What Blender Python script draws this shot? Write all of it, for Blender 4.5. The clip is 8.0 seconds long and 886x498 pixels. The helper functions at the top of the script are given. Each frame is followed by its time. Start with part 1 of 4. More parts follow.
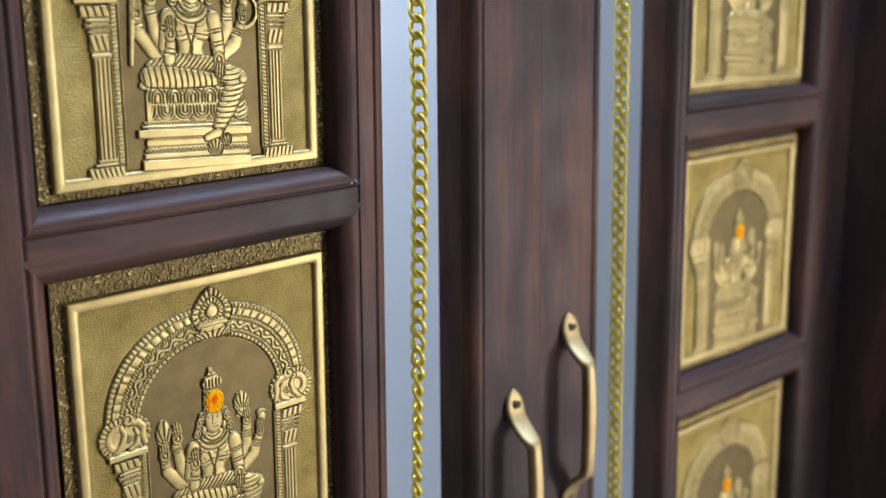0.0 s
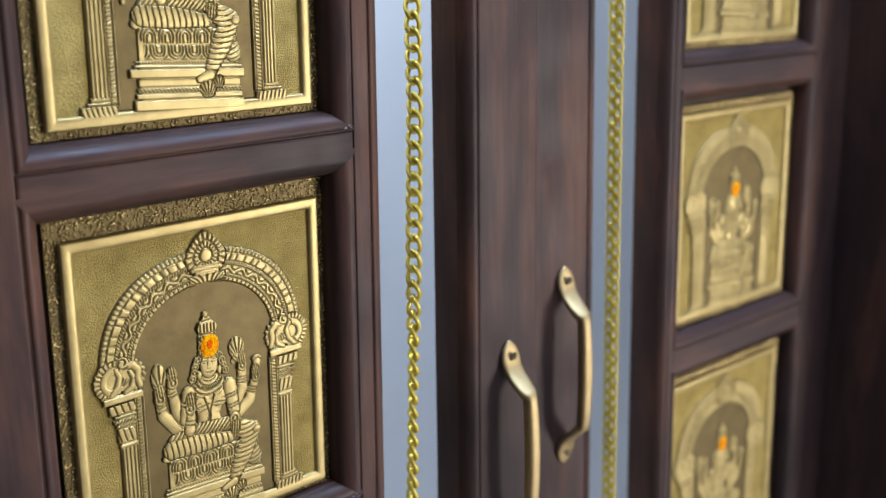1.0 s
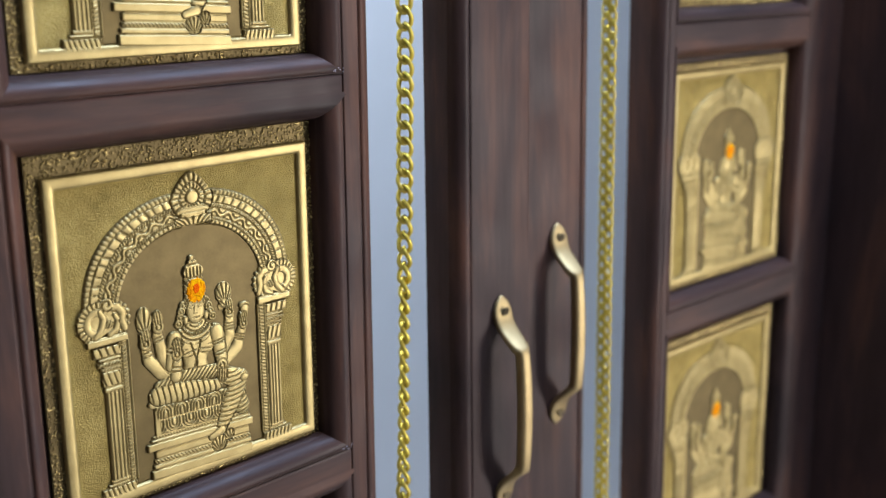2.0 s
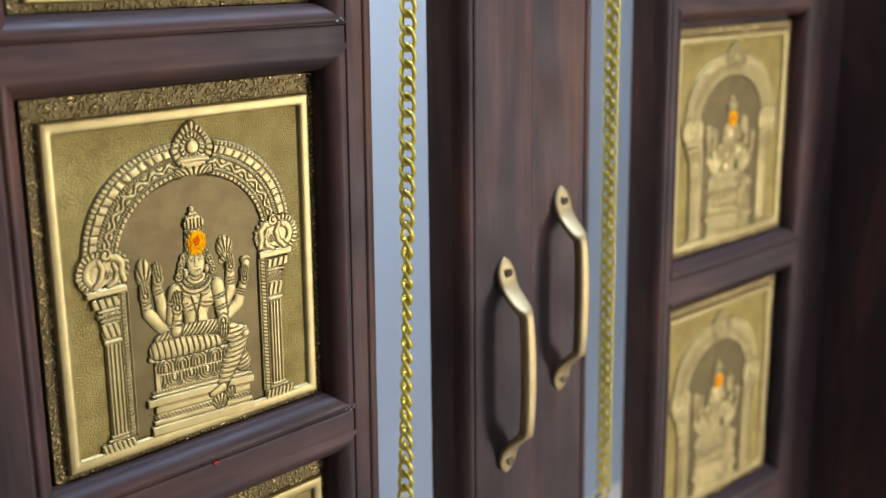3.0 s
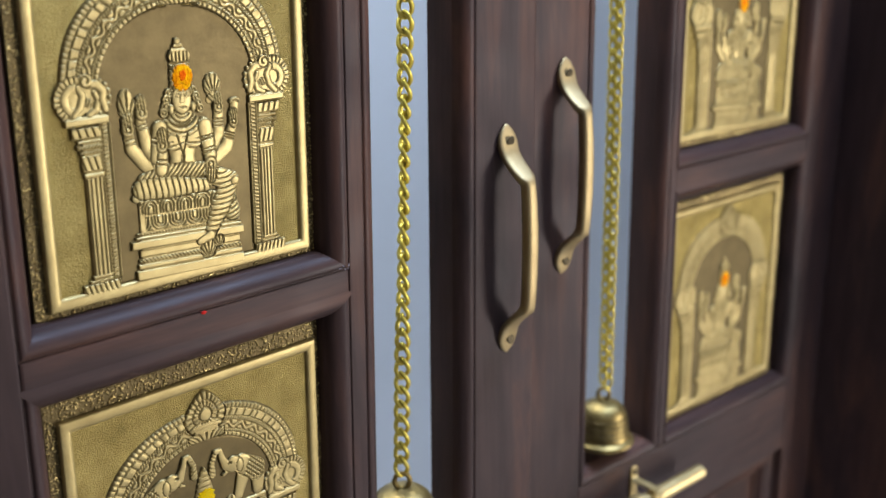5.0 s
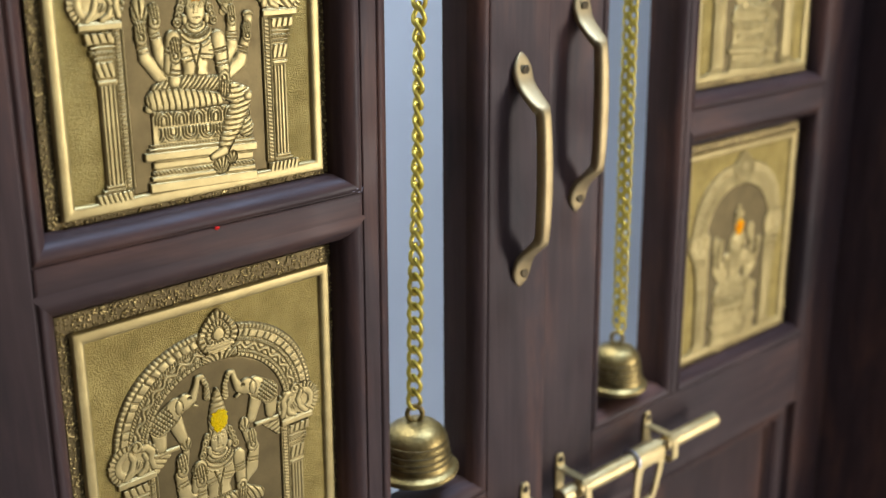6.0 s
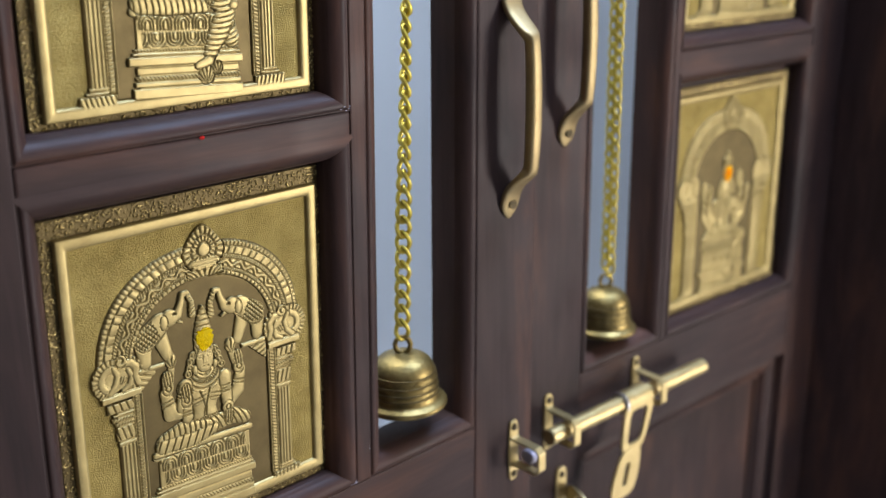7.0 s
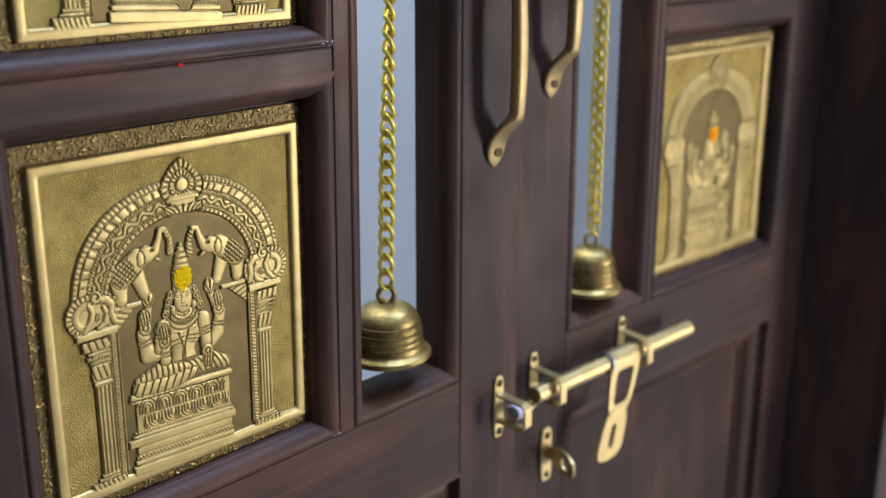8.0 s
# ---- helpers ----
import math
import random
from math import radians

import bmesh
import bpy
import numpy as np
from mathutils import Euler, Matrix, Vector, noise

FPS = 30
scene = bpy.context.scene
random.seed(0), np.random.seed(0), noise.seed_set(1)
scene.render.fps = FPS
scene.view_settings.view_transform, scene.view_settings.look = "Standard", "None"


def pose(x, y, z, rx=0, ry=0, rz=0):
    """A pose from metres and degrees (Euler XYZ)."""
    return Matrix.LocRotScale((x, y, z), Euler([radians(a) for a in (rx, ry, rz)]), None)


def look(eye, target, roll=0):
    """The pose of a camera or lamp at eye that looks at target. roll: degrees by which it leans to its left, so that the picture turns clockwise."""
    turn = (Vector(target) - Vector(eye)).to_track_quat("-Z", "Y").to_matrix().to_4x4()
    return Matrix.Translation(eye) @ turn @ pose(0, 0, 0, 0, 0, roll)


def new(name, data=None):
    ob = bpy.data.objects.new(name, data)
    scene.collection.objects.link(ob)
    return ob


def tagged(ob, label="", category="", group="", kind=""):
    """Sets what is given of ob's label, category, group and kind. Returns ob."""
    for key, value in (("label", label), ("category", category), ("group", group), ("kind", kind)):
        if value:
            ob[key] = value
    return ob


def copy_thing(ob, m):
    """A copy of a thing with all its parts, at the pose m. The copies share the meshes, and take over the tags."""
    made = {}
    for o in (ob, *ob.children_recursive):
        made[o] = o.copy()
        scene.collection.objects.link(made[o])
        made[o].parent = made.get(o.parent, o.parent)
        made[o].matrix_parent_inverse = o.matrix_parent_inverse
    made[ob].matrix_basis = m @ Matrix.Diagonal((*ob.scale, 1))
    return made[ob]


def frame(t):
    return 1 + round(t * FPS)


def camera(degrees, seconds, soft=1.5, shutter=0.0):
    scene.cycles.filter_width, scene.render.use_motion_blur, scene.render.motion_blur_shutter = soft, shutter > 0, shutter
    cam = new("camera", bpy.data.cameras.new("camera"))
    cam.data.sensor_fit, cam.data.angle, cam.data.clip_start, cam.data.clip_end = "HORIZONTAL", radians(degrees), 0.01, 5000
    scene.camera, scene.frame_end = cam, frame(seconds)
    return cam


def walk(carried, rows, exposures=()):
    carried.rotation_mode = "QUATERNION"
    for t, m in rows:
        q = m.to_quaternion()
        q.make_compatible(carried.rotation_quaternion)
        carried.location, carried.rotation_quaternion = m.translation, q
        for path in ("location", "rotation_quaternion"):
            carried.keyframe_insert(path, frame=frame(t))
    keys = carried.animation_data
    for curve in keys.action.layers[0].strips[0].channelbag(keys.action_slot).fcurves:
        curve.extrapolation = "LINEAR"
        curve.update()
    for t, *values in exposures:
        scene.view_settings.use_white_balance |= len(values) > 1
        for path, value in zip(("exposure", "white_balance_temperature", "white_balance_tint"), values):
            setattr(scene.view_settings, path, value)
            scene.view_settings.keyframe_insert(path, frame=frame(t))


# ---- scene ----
cam = camera(46.2, 8.0, soft=1.35)
PATH = [
    (0, (-0.106, -0.473, 1.449), (1.22, 0.954, 0.995), -1.2),
    (0.5, (-0.107, -0.475, 1.438), (1.215, 0.949, 0.967), -1.3),
    (1, (-0.108, -0.475, 1.428), (1.218, 0.941, 0.941), -1.4),
    (1.5, (-0.105, -0.474, 1.414), (1.225, 0.934, 0.917), -1.3),
    (2.8, (-0.108, -0.467, 1.379), (1.233, 0.93, 0.879), -1.4),
    (3, (-0.108, -0.465, 1.375), (1.234, 0.928, 0.866), -1.3),
    (3.5, (-0.108, -0.465, 1.361), (1.235, 0.92, 0.833), -1.2),
    (4, (-0.104, -0.464, 1.343), (1.235, 0.917, 0.795), -1.0),
    (4.5, (-0.101, -0.461, 1.325), (1.233, 0.919, 0.763), -1.0),
    (6, (-0.109, -0.463, 1.272), (1.196, 0.928, 0.672), -1.0),
    (6.5, (-0.112, -0.465, 1.249), (1.2, 0.918, 0.645), -1.1),
    (7, (-0.115, -0.467, 1.229), (1.207, 0.905, 0.62), -0.8),
    (7.5, (-0.118, -0.466, 1.211), (1.216, 0.894, 0.6), -0.5),
    (8, (-0.116, -0.461, 1.192), (1.237, 0.881, 0.584), -0.5),
]
walk(cam, [(t, look(eye, target, roll)) for t, eye, target, roll in PATH])

# ---- light ----
cam.data.dof.use_dof = True
cam.data.dof.focus_distance = 0.57
cam.data.dof.aperture_fstop = 5.6
scene.view_settings.exposure = 0.0

world = bpy.data.worlds.new("world")
scene.world = world
world.use_nodes = True
world.node_tree.nodes["Background"].inputs[0].default_value = (0.75, 0.85, 1.0, 1)
world.node_tree.nodes["Background"].inputs[1].default_value = 0.4


def area_lamp(name, m, sx, sy, watts, colour):
    data = bpy.data.lights.new(name, "AREA")
    data.shape, data.size, data.size_y = "RECTANGLE", sx, sy
    data.energy, data.color = watts, colour
    ob = new(name, data)
    ob.matrix_world = m
    return ob


# daylight through an unseen window in the wall facing the door
area_lamp("window_light", look((2.30, -2.73, 0.82), (0.60, 0, 0.90)), 0.64, 1.54, 92, (1.0, 0.955, 0.925))
# cool fill added overhead to brighten the upward faces of the mouldings
area_lamp("overhead_fill_light", look((0.85, -0.42, 2.62), (0.85, -0.41, 0)), 0.9, 0.45, 60, (0.50, 0.66, 1.0))
# unseen lamp added to brighten the wall behind the slots
area_lamp("back_wall_fill_light", look((0.45, 0.45, 2.5), (0.45, 0.46, 0)), 1.2, 0.4, 56, (0.88, 0.93, 1.0))


# ---- materials ----
def material(name):
    m = bpy.data.materials.new(name)
    m.use_nodes = True
    nt = m.node_tree
    return m, nt, nt.nodes["Principled BSDF"]


def node(nt, kind, **props):
    n = nt.nodes.new(kind)
    for k, v in props.items():
        n.inputs[k].default_value = v
    return n


def coords(nt, scale, rot=(0, 0, 0)):
    tc = nt.nodes.new("ShaderNodeTexCoord")
    mp = nt.nodes.new("ShaderNodeMapping")
    mp.inputs["Scale"].default_value = scale
    mp.inputs["Rotation"].default_value = rot
    nt.links.new(tc.outputs["Object"], mp.inputs["Vector"])
    return mp.outputs["Vector"]


def noise_tex(nt, vec, scale, detail=4.0, rough=0.55, distort=0.0):
    n = node(nt, "ShaderNodeTexNoise", Scale=scale, Detail=detail, Roughness=rough, Distortion=distort)
    nt.links.new(vec, n.inputs["Vector"])
    return n.outputs["Fac"]


def ramp(nt, fac, stops):
    r = nt.nodes.new("ShaderNodeValToRGB")
    e = r.color_ramp.elements
    while len(e) < len(stops):
        e.new(0.5)
    for i, (p, c) in enumerate(stops):
        e[i].position, e[i].color = p, (*c, 1) if len(c) == 3 else c
    nt.links.new(fac, r.inputs["Fac"])
    return r.outputs["Color"]


def mix(nt, fac, a, b):
    n = nt.nodes.new("ShaderNodeMix")
    n.data_type = "RGBA"
    for sock, val in ((n.inputs[0], fac), (n.inputs[6], a), (n.inputs[7], b)):
        if isinstance(val, (float, int)):
            sock.default_value = val
        elif isinstance(val, tuple):
            sock.default_value = (*val, 1)
        else:
            nt.links.new(val, sock)
    return n.outputs[2]


def bump(nt, bsdf, height, strength, dist):
    b = node(nt, "ShaderNodeBump", Strength=strength, Distance=dist)
    nt.links.new(height, b.inputs["Height"])
    nt.links.new(b.outputs["Normal"], bsdf.inputs["Normal"])


def grey(v):
    return (v, v, v)


def wood(name, along):
    """Dark stained teak; along: the axis of the grain."""
    m, nt, p = material(name)
    fine = [260.0, 260.0, 260.0]
    broad = [20.0, 20.0, 20.0]
    fine["xyz".index(along)], broad["xyz".index(along)] = 12.0, 4.2
    f = noise_tex(nt, coords(nt, fine), 1.0, 5, 0.6, 0.3)
    g = noise_tex(nt, coords(nt, broad), 1.0, 5, 0.62, 0.35)
    base = ramp(nt, g, [(0.30, (0.0210, 0.0130, 0.0124)), (0.52, (0.044, 0.0253, 0.0220)), (0.75, (0.112, 0.050, 0.031))])
    dark = ramp(nt, f, [(0.33, grey(0.55)), (0.6, grey(1.0))])
    mul = nt.nodes.new("ShaderNodeMix")
    mul.data_type, mul.blend_type = "RGBA", "MULTIPLY"
    mul.inputs[0].default_value = 0.5
    nt.links.new(base, mul.inputs[6])
    nt.links.new(dark, mul.inputs[7])
    blot = noise_tex(nt, coords(nt, (1, 1, 1)), 22.0, 3, 0.5)
    scuff = noise_tex(nt, coords(nt, (1, 1, 1)), 95.0, 6, 0.72)
    worn = ramp(nt, scuff, [(0.70, grey(0.0)), (0.76, grey(0.55))])
    nt.links.new(mix(nt, worn, mul.outputs[2], (0.085, 0.068, 0.066)), p.inputs["Base Color"])
    nt.links.new(ramp(nt, blot, [(0.3, grey(0.38)), (0.7, grey(0.56))]), p.inputs["Roughness"])
    p.inputs["Specular IOR Level"].default_value = 0.13
    bump(nt, p, f, 0.16, 0.0006)
    return m


def brass(name, c_dark, c_light, rough, grain=0.0, grain_scale=1500.0, metal=1.0):
    m, nt, p = material(name)
    vec = coords(nt, (1, 1, 1))
    n1 = noise_tex(nt, vec, 60.0, 4, 0.6)
    n2 = noise_tex(nt, vec, 900.0, 3, 0.6)
    col = ramp(nt, n1, [(0.3, c_dark), (0.68, c_light)])
    nt.links.new(col, p.inputs["Base Color"])
    p.inputs["Metallic"].default_value = metal
    nt.links.new(ramp(nt, n2, [(0.3, grey(rough - 0.06)), (0.7, grey(rough + 0.08))]), p.inputs["Roughness"])
    if grain:
        g = noise_tex(nt, vec, grain_scale, 2, 0.5)
        bump(nt, p, g, grain, 0.0011)
    else:
        bump(nt, p, n2, 0.08, 0.0004)
    return m


def plaster(name, c):
    m, nt, p = material(name)
    vec = coords(nt, (1, 1, 1))
    n = noise_tex(nt, vec, 3.0, 5, 0.6)
    d = tuple(v * 0.94 for v in c)
    nt.links.new(ramp(nt, n, [(0.3, d), (0.7, c)]), p.inputs["Base Color"])
    p.inputs["Roughness"].default_value = 0.7
    bump(nt, p, noise_tex(nt, vec, 180.0, 3), 0.06, 0.001)
    return m


WOOD_V = wood("dark_teak_upright", "z")
WOOD_H = wood("dark_teak_level", "x")
BRASS_RELIEF = brass("worn_brass_relief", (0.262, 0.196, 0.070), (0.365, 0.285, 0.112), 0.40, metal=0.60)
BRASS_FIELD = brass("antiqued_brass_field", (0.225, 0.166, 0.048), (0.372, 0.283, 0.090), 0.40, 0.80, 1500.0, metal=0.88)
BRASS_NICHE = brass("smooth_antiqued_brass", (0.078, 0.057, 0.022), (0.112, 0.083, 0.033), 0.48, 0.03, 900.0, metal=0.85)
BRASS_PATINA = brass("dark_brass_patina", (0.074, 0.053, 0.020), (0.118, 0.086, 0.033), 0.50, metal=0.8)
# patina and recess shade in one colour, for the low faces of the reliefs
BRASS_GROOVE = brass("brass_groove_patina_and_shade", (0.140, 0.104, 0.039), (0.200, 0.150, 0.058), 0.46, metal=0.8)
BRASS_BORDER = brass("hammered_brass_border", (0.25, 0.188, 0.074), (0.37, 0.285, 0.120), 0.36)
BRASS_HANDLE = brass("satin_brass_handle", (0.34, 0.258, 0.128), (0.42, 0.325, 0.165), 0.56)
BRASS_CHAIN = brass("yellow_brass_chain", (0.53, 0.425, 0.065), (0.66, 0.54, 0.12), 0.44)
BRASS_BELL = brass("cast_brass_bell", (0.085, 0.064, 0.024), (0.33, 0.245, 0.092), 0.45, 0.34, 260.0)
BRASS_BOLT = brass("polished_brass_bolt", (0.43, 0.335, 0.150), (0.54, 0.43, 0.215), 0.47)
DARK_METAL = brass("dark_screw_and_hole_metal", (0.045, 0.036, 0.022), (0.075, 0.060, 0.036), 0.55)
NYLON_AND_GLINT = plaster("pale_lilac_nylon_and_glint", (0.42, 0.40, 0.48))
STEEL = brass("pale_steel_screw", (0.5, 0.5, 0.52), (0.65, 0.65, 0.68), 0.3)
WALL_PAINT = plaster("taupe_wall_paint", (0.27, 0.25, 0.235))
# dark tone for the unseen side walls, to keep bounce off the door
WALL_DARK = plaster("dark_umber_unseen_wall", (0.065, 0.060, 0.058))
BLUE_PAINT = plaster("pale_blue_grey_wall_paint", (0.56, 0.65, 0.78))
CEILING_PAINT = plaster("white_ceiling_paint", (0.8, 0.8, 0.78))
FLOOR_STONE = plaster("pale_floor_tile", (0.74, 0.69, 0.64))


def paste(name, c, edge=None):
    """Dry paste; edge: the colour of its thinner patches."""
    m, nt, p = material(name)
    n = noise_tex(nt, coords(nt, (1, 1, 1)), 700.0, 4, 0.6)
    patch = noise_tex(nt, coords(nt, (1, 1, 1)), 260.0, 2, 0.5)
    fine = ramp(nt, n, [(0.3, tuple(v * 0.7 for v in c)), (0.7, c)])
    nt.links.new(mix(nt, ramp(nt, patch, [(0.42, grey(0.0)), (0.62, grey(0.8))]), fine, edge or c), p.inputs["Base Color"])
    p.inputs["Roughness"].default_value = 0.9
    p.inputs["Specular IOR Level"].default_value = 0.08
    bump(nt, p, n, 0.5, 0.0006)
    return m


PASTE_ORANGE = paste("turmeric_orange_paste", (0.78, 0.25, 0.0), (0.78, 0.42, 0.0))
PASTE_RED = paste("vermilion_paste", (0.66, 0.060, 0.0), (0.74, 0.14, 0.0))
PASTE_YELLOW = paste("turmeric_yellow_paste", (0.62, 0.40, 0.0), (0.50, 0.35, 0.01))
RED_SPECK = paste("red_speck", (0.5, 0.02, 0.015))


# ---- mesh helpers ----
def lean(x, z):
    """The left leaf hangs slightly out of plumb: its foot stands towards the hinge side."""
    k = min(max((0.47 - x) / 0.20, 0.0), 1.0)
    return x + 0.027 * (z - 1.33) * k


def part(name, bm, mat, parent=None, label="", smooth=False):
    me = bpy.data.meshes.new(name)
    bm.to_mesh(me)
    bm.free()
    me.materials.append(mat)
    if smooth:
        me.shade_smooth()
    ob = new(name, me)
    ob.parent = parent
    if label:
        tagged(ob, label)
    return ob


def mesh_part(name, verts, faces, mat, parent=None, label="", smooth=True):
    me = bpy.data.meshes.new(name)
    me.from_pydata(verts, [], faces)
    me.update()
    me.materials.append(mat)
    if smooth:
        me.shade_smooth()
    ob = new(name, me)
    ob.parent = parent
    if label:
        tagged(ob, label)
    return ob


def empty(name, m=Matrix()):
    ob = new(name)
    ob.matrix_world = m
    ob.empty_display_size = 0.02
    return ob


def box_bm(x0, x1, y0, y1, z0, z1, bevel=0.0, warp=False):
    bm = bmesh.new()
    bmesh.ops.create_cube(bm, size=1.0)
    for v in bm.verts:
        v.co = Vector((x0 if v.co.x < 0 else x1, y0 if v.co.y < 0 else y1, z0 if v.co.z < 0 else z1))
    if bevel:
        bmesh.ops.bevel(bm, geom=bm.edges[:], offset=bevel, segments=2, affect="EDGES", profile=0.6)
    if warp:
        for v in bm.verts:
            v.co.x = lean(v.co.x, v.co.z)
    bmesh.ops.recalc_face_normals(bm, faces=bm.faces[:])
    return bm


def strip_sides(parent, x0, x1, z0, z1, profile, warp, name="moulding", widths=None):
    """Four mitred lengths of moulding round the inside of a rectangle. profile: (inset, y) from the rectangle inwards."""
    wl, wr, wb, wt = widths or (1, 1, 1, 1)

    def rect(d):
        return ((x0 + d * wl, z0 + d * wb), (x1 - d * wr, z0 + d * wb), (x1 - d * wr, z1 - d * wt), (x0 + d * wl, z1 - d * wt))

    for k in range(4):
        verts, faces = [], []
        long_side = 12 if k % 2 else 4
        used = profile if k != 2 else [(-0.0032, F + 0.0001), (0.0, F - 0.0001)] + [p for p in profile if p[0] > 0.0020]
        for d, y in used:
            c = rect(d)
            a, b = c[k], c[(k + 1) % 4]
            for s in range(long_side + 1):
                f = s / long_side
                x, z = a[0] + (b[0] - a[0]) * f, a[1] + (b[1] - a[1]) * f
                verts.append((lean(x, z) if warp else x, y, z))
        w = long_side + 1
        for i in range(len(used) - 1):
            for s in range(long_side):
                faces.append((i * w + s, i * w + s + 1, (i + 1) * w + s + 1, (i + 1) * w + s))
        ob = mesh_part(name, verts, faces, WOOD_H if k % 2 == 0 else WOOD_V, parent)
        ob.data.set_sharp_from_angle(angle=radians(50))


def lathe(profile, n=40):
    bm = bmesh.new()
    rings = [[bm.verts.new((r * math.cos(2 * math.pi * k / n), r * math.sin(2 * math.pi * k / n), z)) for k in range(n)] for r, z in profile]
    for a, b in zip(rings, rings[1:]):
        for k in range(n):
            bm.faces.new((a[k], a[(k + 1) % n], b[(k + 1) % n], b[k]))
    bm.faces.new(rings[0][::-1])
    bm.faces.new(rings[-1])
    bmesh.ops.recalc_face_normals(bm, faces=bm.faces[:])
    return bm


def tube(points, radius, n=8, closed=False):
    """A round wire along points."""
    bm = bmesh.new()
    pts = [Vector(p) for p in points]
    count = len(pts)
    rings = []
    ref = Vector((0.31, 0.2, 0.93)).normalized()
    for i, p in enumerate(pts):
        a = pts[(i - 1) % count] if closed or i else pts[i]
        b = pts[(i + 1) % count] if closed or i < count - 1 else pts[i]
        t = (b - a).normalized()
        s = t.cross(ref).normalized()
        q = t.cross(s)
        r = radius[i] if isinstance(radius, (list, tuple)) else radius
        rings.append([bm.verts.new(p + s * math.cos(2 * math.pi * k / n) * r + q * math.sin(2 * math.pi * k / n) * r) for k in range(n)])
    pairs = list(zip(rings, rings[1:])) + ([(rings[-1], rings[0])] if closed else [])
    for a, b in pairs:
        off = min(range(n), key=lambda o: (a[0].co - b[o].co).length) if (a is rings[-1]) else 0
        for k in range(n):
            bm.faces.new((a[k], a[(k + 1) % n], b[(k + 1 + off) % n], b[(k + off) % n]))
    if not closed:
        bm.faces.new(rings[0][::-1])
        bm.faces.new(rings[-1])
    bmesh.ops.recalc_face_normals(bm, faces=bm.faces[:])
    return bm


def rod_x(x0, x1, y, z, r, n=24, bevel=0.0008):
    prof = [(0.0001, x0), (r - bevel, x0), (r, x0 + bevel), (r, x1 - bevel), (r - bevel, x1), (0.0001, x1)]
    bm = lathe(prof, n)
    bmesh.ops.transform(bm, verts=bm.verts[:], matrix=Matrix.Translation((0, y, z)) @ Matrix.Rotation(radians(90), 4, "Y"))
    return bm


# ---- the setting ----
F, BACK = -0.010, 0.020           # front and back faces of the door leaves
RIGHT = Matrix.Translation((0.69, 0.0045, 0)) @ Matrix.Rotation(-0.05, 4, "Z") @ Matrix.Translation((-0.69, 0, 0))   # the right leaf, a little ajar


def setting(name, bm, mat, label, category):
    return tagged(part(name, bm, mat), label, category, kind="structure")


setting("floor", box_bm(-3.5, 2.9, -2.9, 1.3, -0.08, 0.0), FLOOR_STONE, "pale polished stone floor of the room", "floor")
setting("ceiling", box_bm(-3.5, 2.9, -2.9, 1.3, 2.66, 2.76), CEILING_PAINT, "plain white painted ceiling", "ceiling")
setting("wall_west", box_bm(-3.5, -3.4, -2.9, 1.3, 0, 2.66), WALL_DARK, "unseen side wall, dark umber to hold back bounced light", "wall")
setting("wall_east", box_bm(2.8, 2.9, -2.9, 1.3, 0, 2.66), WALL_DARK, "unseen side wall, dark umber to hold back bounced light", "wall")
setting("wall_shrine_back", box_bm(-3.4, 2.8, 1.1, 1.2, 0, 2.66), BLUE_PAINT, "pale blue-grey painted wall behind the door slots", "wall")
for name, x0, x1, z0, z1 in (("wall_south_low", -3.4, 2.8, 0, 0.04), ("wall_south_high", -3.4, 2.8, 1.62, 2.66), ("wall_south_west", -3.4, 1.95, 0.04, 1.62), ("wall_south_east", 2.65, 2.8, 0.04, 1.62)):
    setting(name, box_bm(x0, x1, -2.86, -2.76, z0, z1), WALL_PAINT, "plain taupe painted wall round the window", "wall")
# wall round the door
setting("wall_door_left", box_bm(-3.4, -0.13, -0.02, 0.10, 0, 2.66), WALL_PAINT, "taupe wall beside the shrine door", "wall")
setting("wall_door_right", box_bm(1.02, 2.8, -0.02, 0.10, 0, 2.66), WALL_PAINT, "taupe wall beside the shrine door", "wall")
setting("wall_door_above", box_bm(-0.13, 1.02, -0.02, 0.10, 2.12, 2.66), WALL_PAINT, "taupe wall above the shrine door", "wall")

door_frame = tagged(empty("door_frame"), "dark stained teak frame standing proud round the double door", "door frame", kind="structure")
for x0, x1, front in ((-0.128, 0.0, -0.083), (0.862, 1.02, -0.114)):
    part("post", box_bm(x0, x1, front, 0.10, 0.0, 2.04, 0.004), WOOD_V, door_frame)
part("head", box_bm(-0.128, 1.02, -0.083, 0.10, 2.0405, 2.118, 0.004), WOOD_H, door_frame)

# ---- the two leaves ----
OGEE = [(0.0, F + 0.0002), (0.0003, F + 0.0007), (0.0008, F + 0.0007), (0.0012, F + 0.0001), (0.0022, F - 0.0003), (0.0040, F - 0.0002), (0.0060, F + 0.0006),
        (0.0080, F + 0.0020), (0.0098, F + 0.0040), (0.0110, F + 0.0062), (0.0113, F + 0.0074), (0.0118, F + 0.0080), (0.0121, F + 0.0088), (0.0125, F + 0.0140)]
PANEL_MOULD = [(0.0, F + 0.0002), (0.0008, F + 0.0058), (0.0026, F + 0.0082), (0.0050, F + 0.0070), (0.0090, F + 0.0062), (0.0140, F + 0.0070), (0.0185, F + 0.0094), (0.0212, F + 0.0124),
               (0.0220, F + 0.0142), (0.0230, F + 0.0134), (0.0248, F + 0.0134), (0.0258, F + 0.0142), (0.0262, F + 0.0164)]
SLOT = OGEE[:-2] + [(0.0121, F + 0.0090), (0.0123, BACK)]


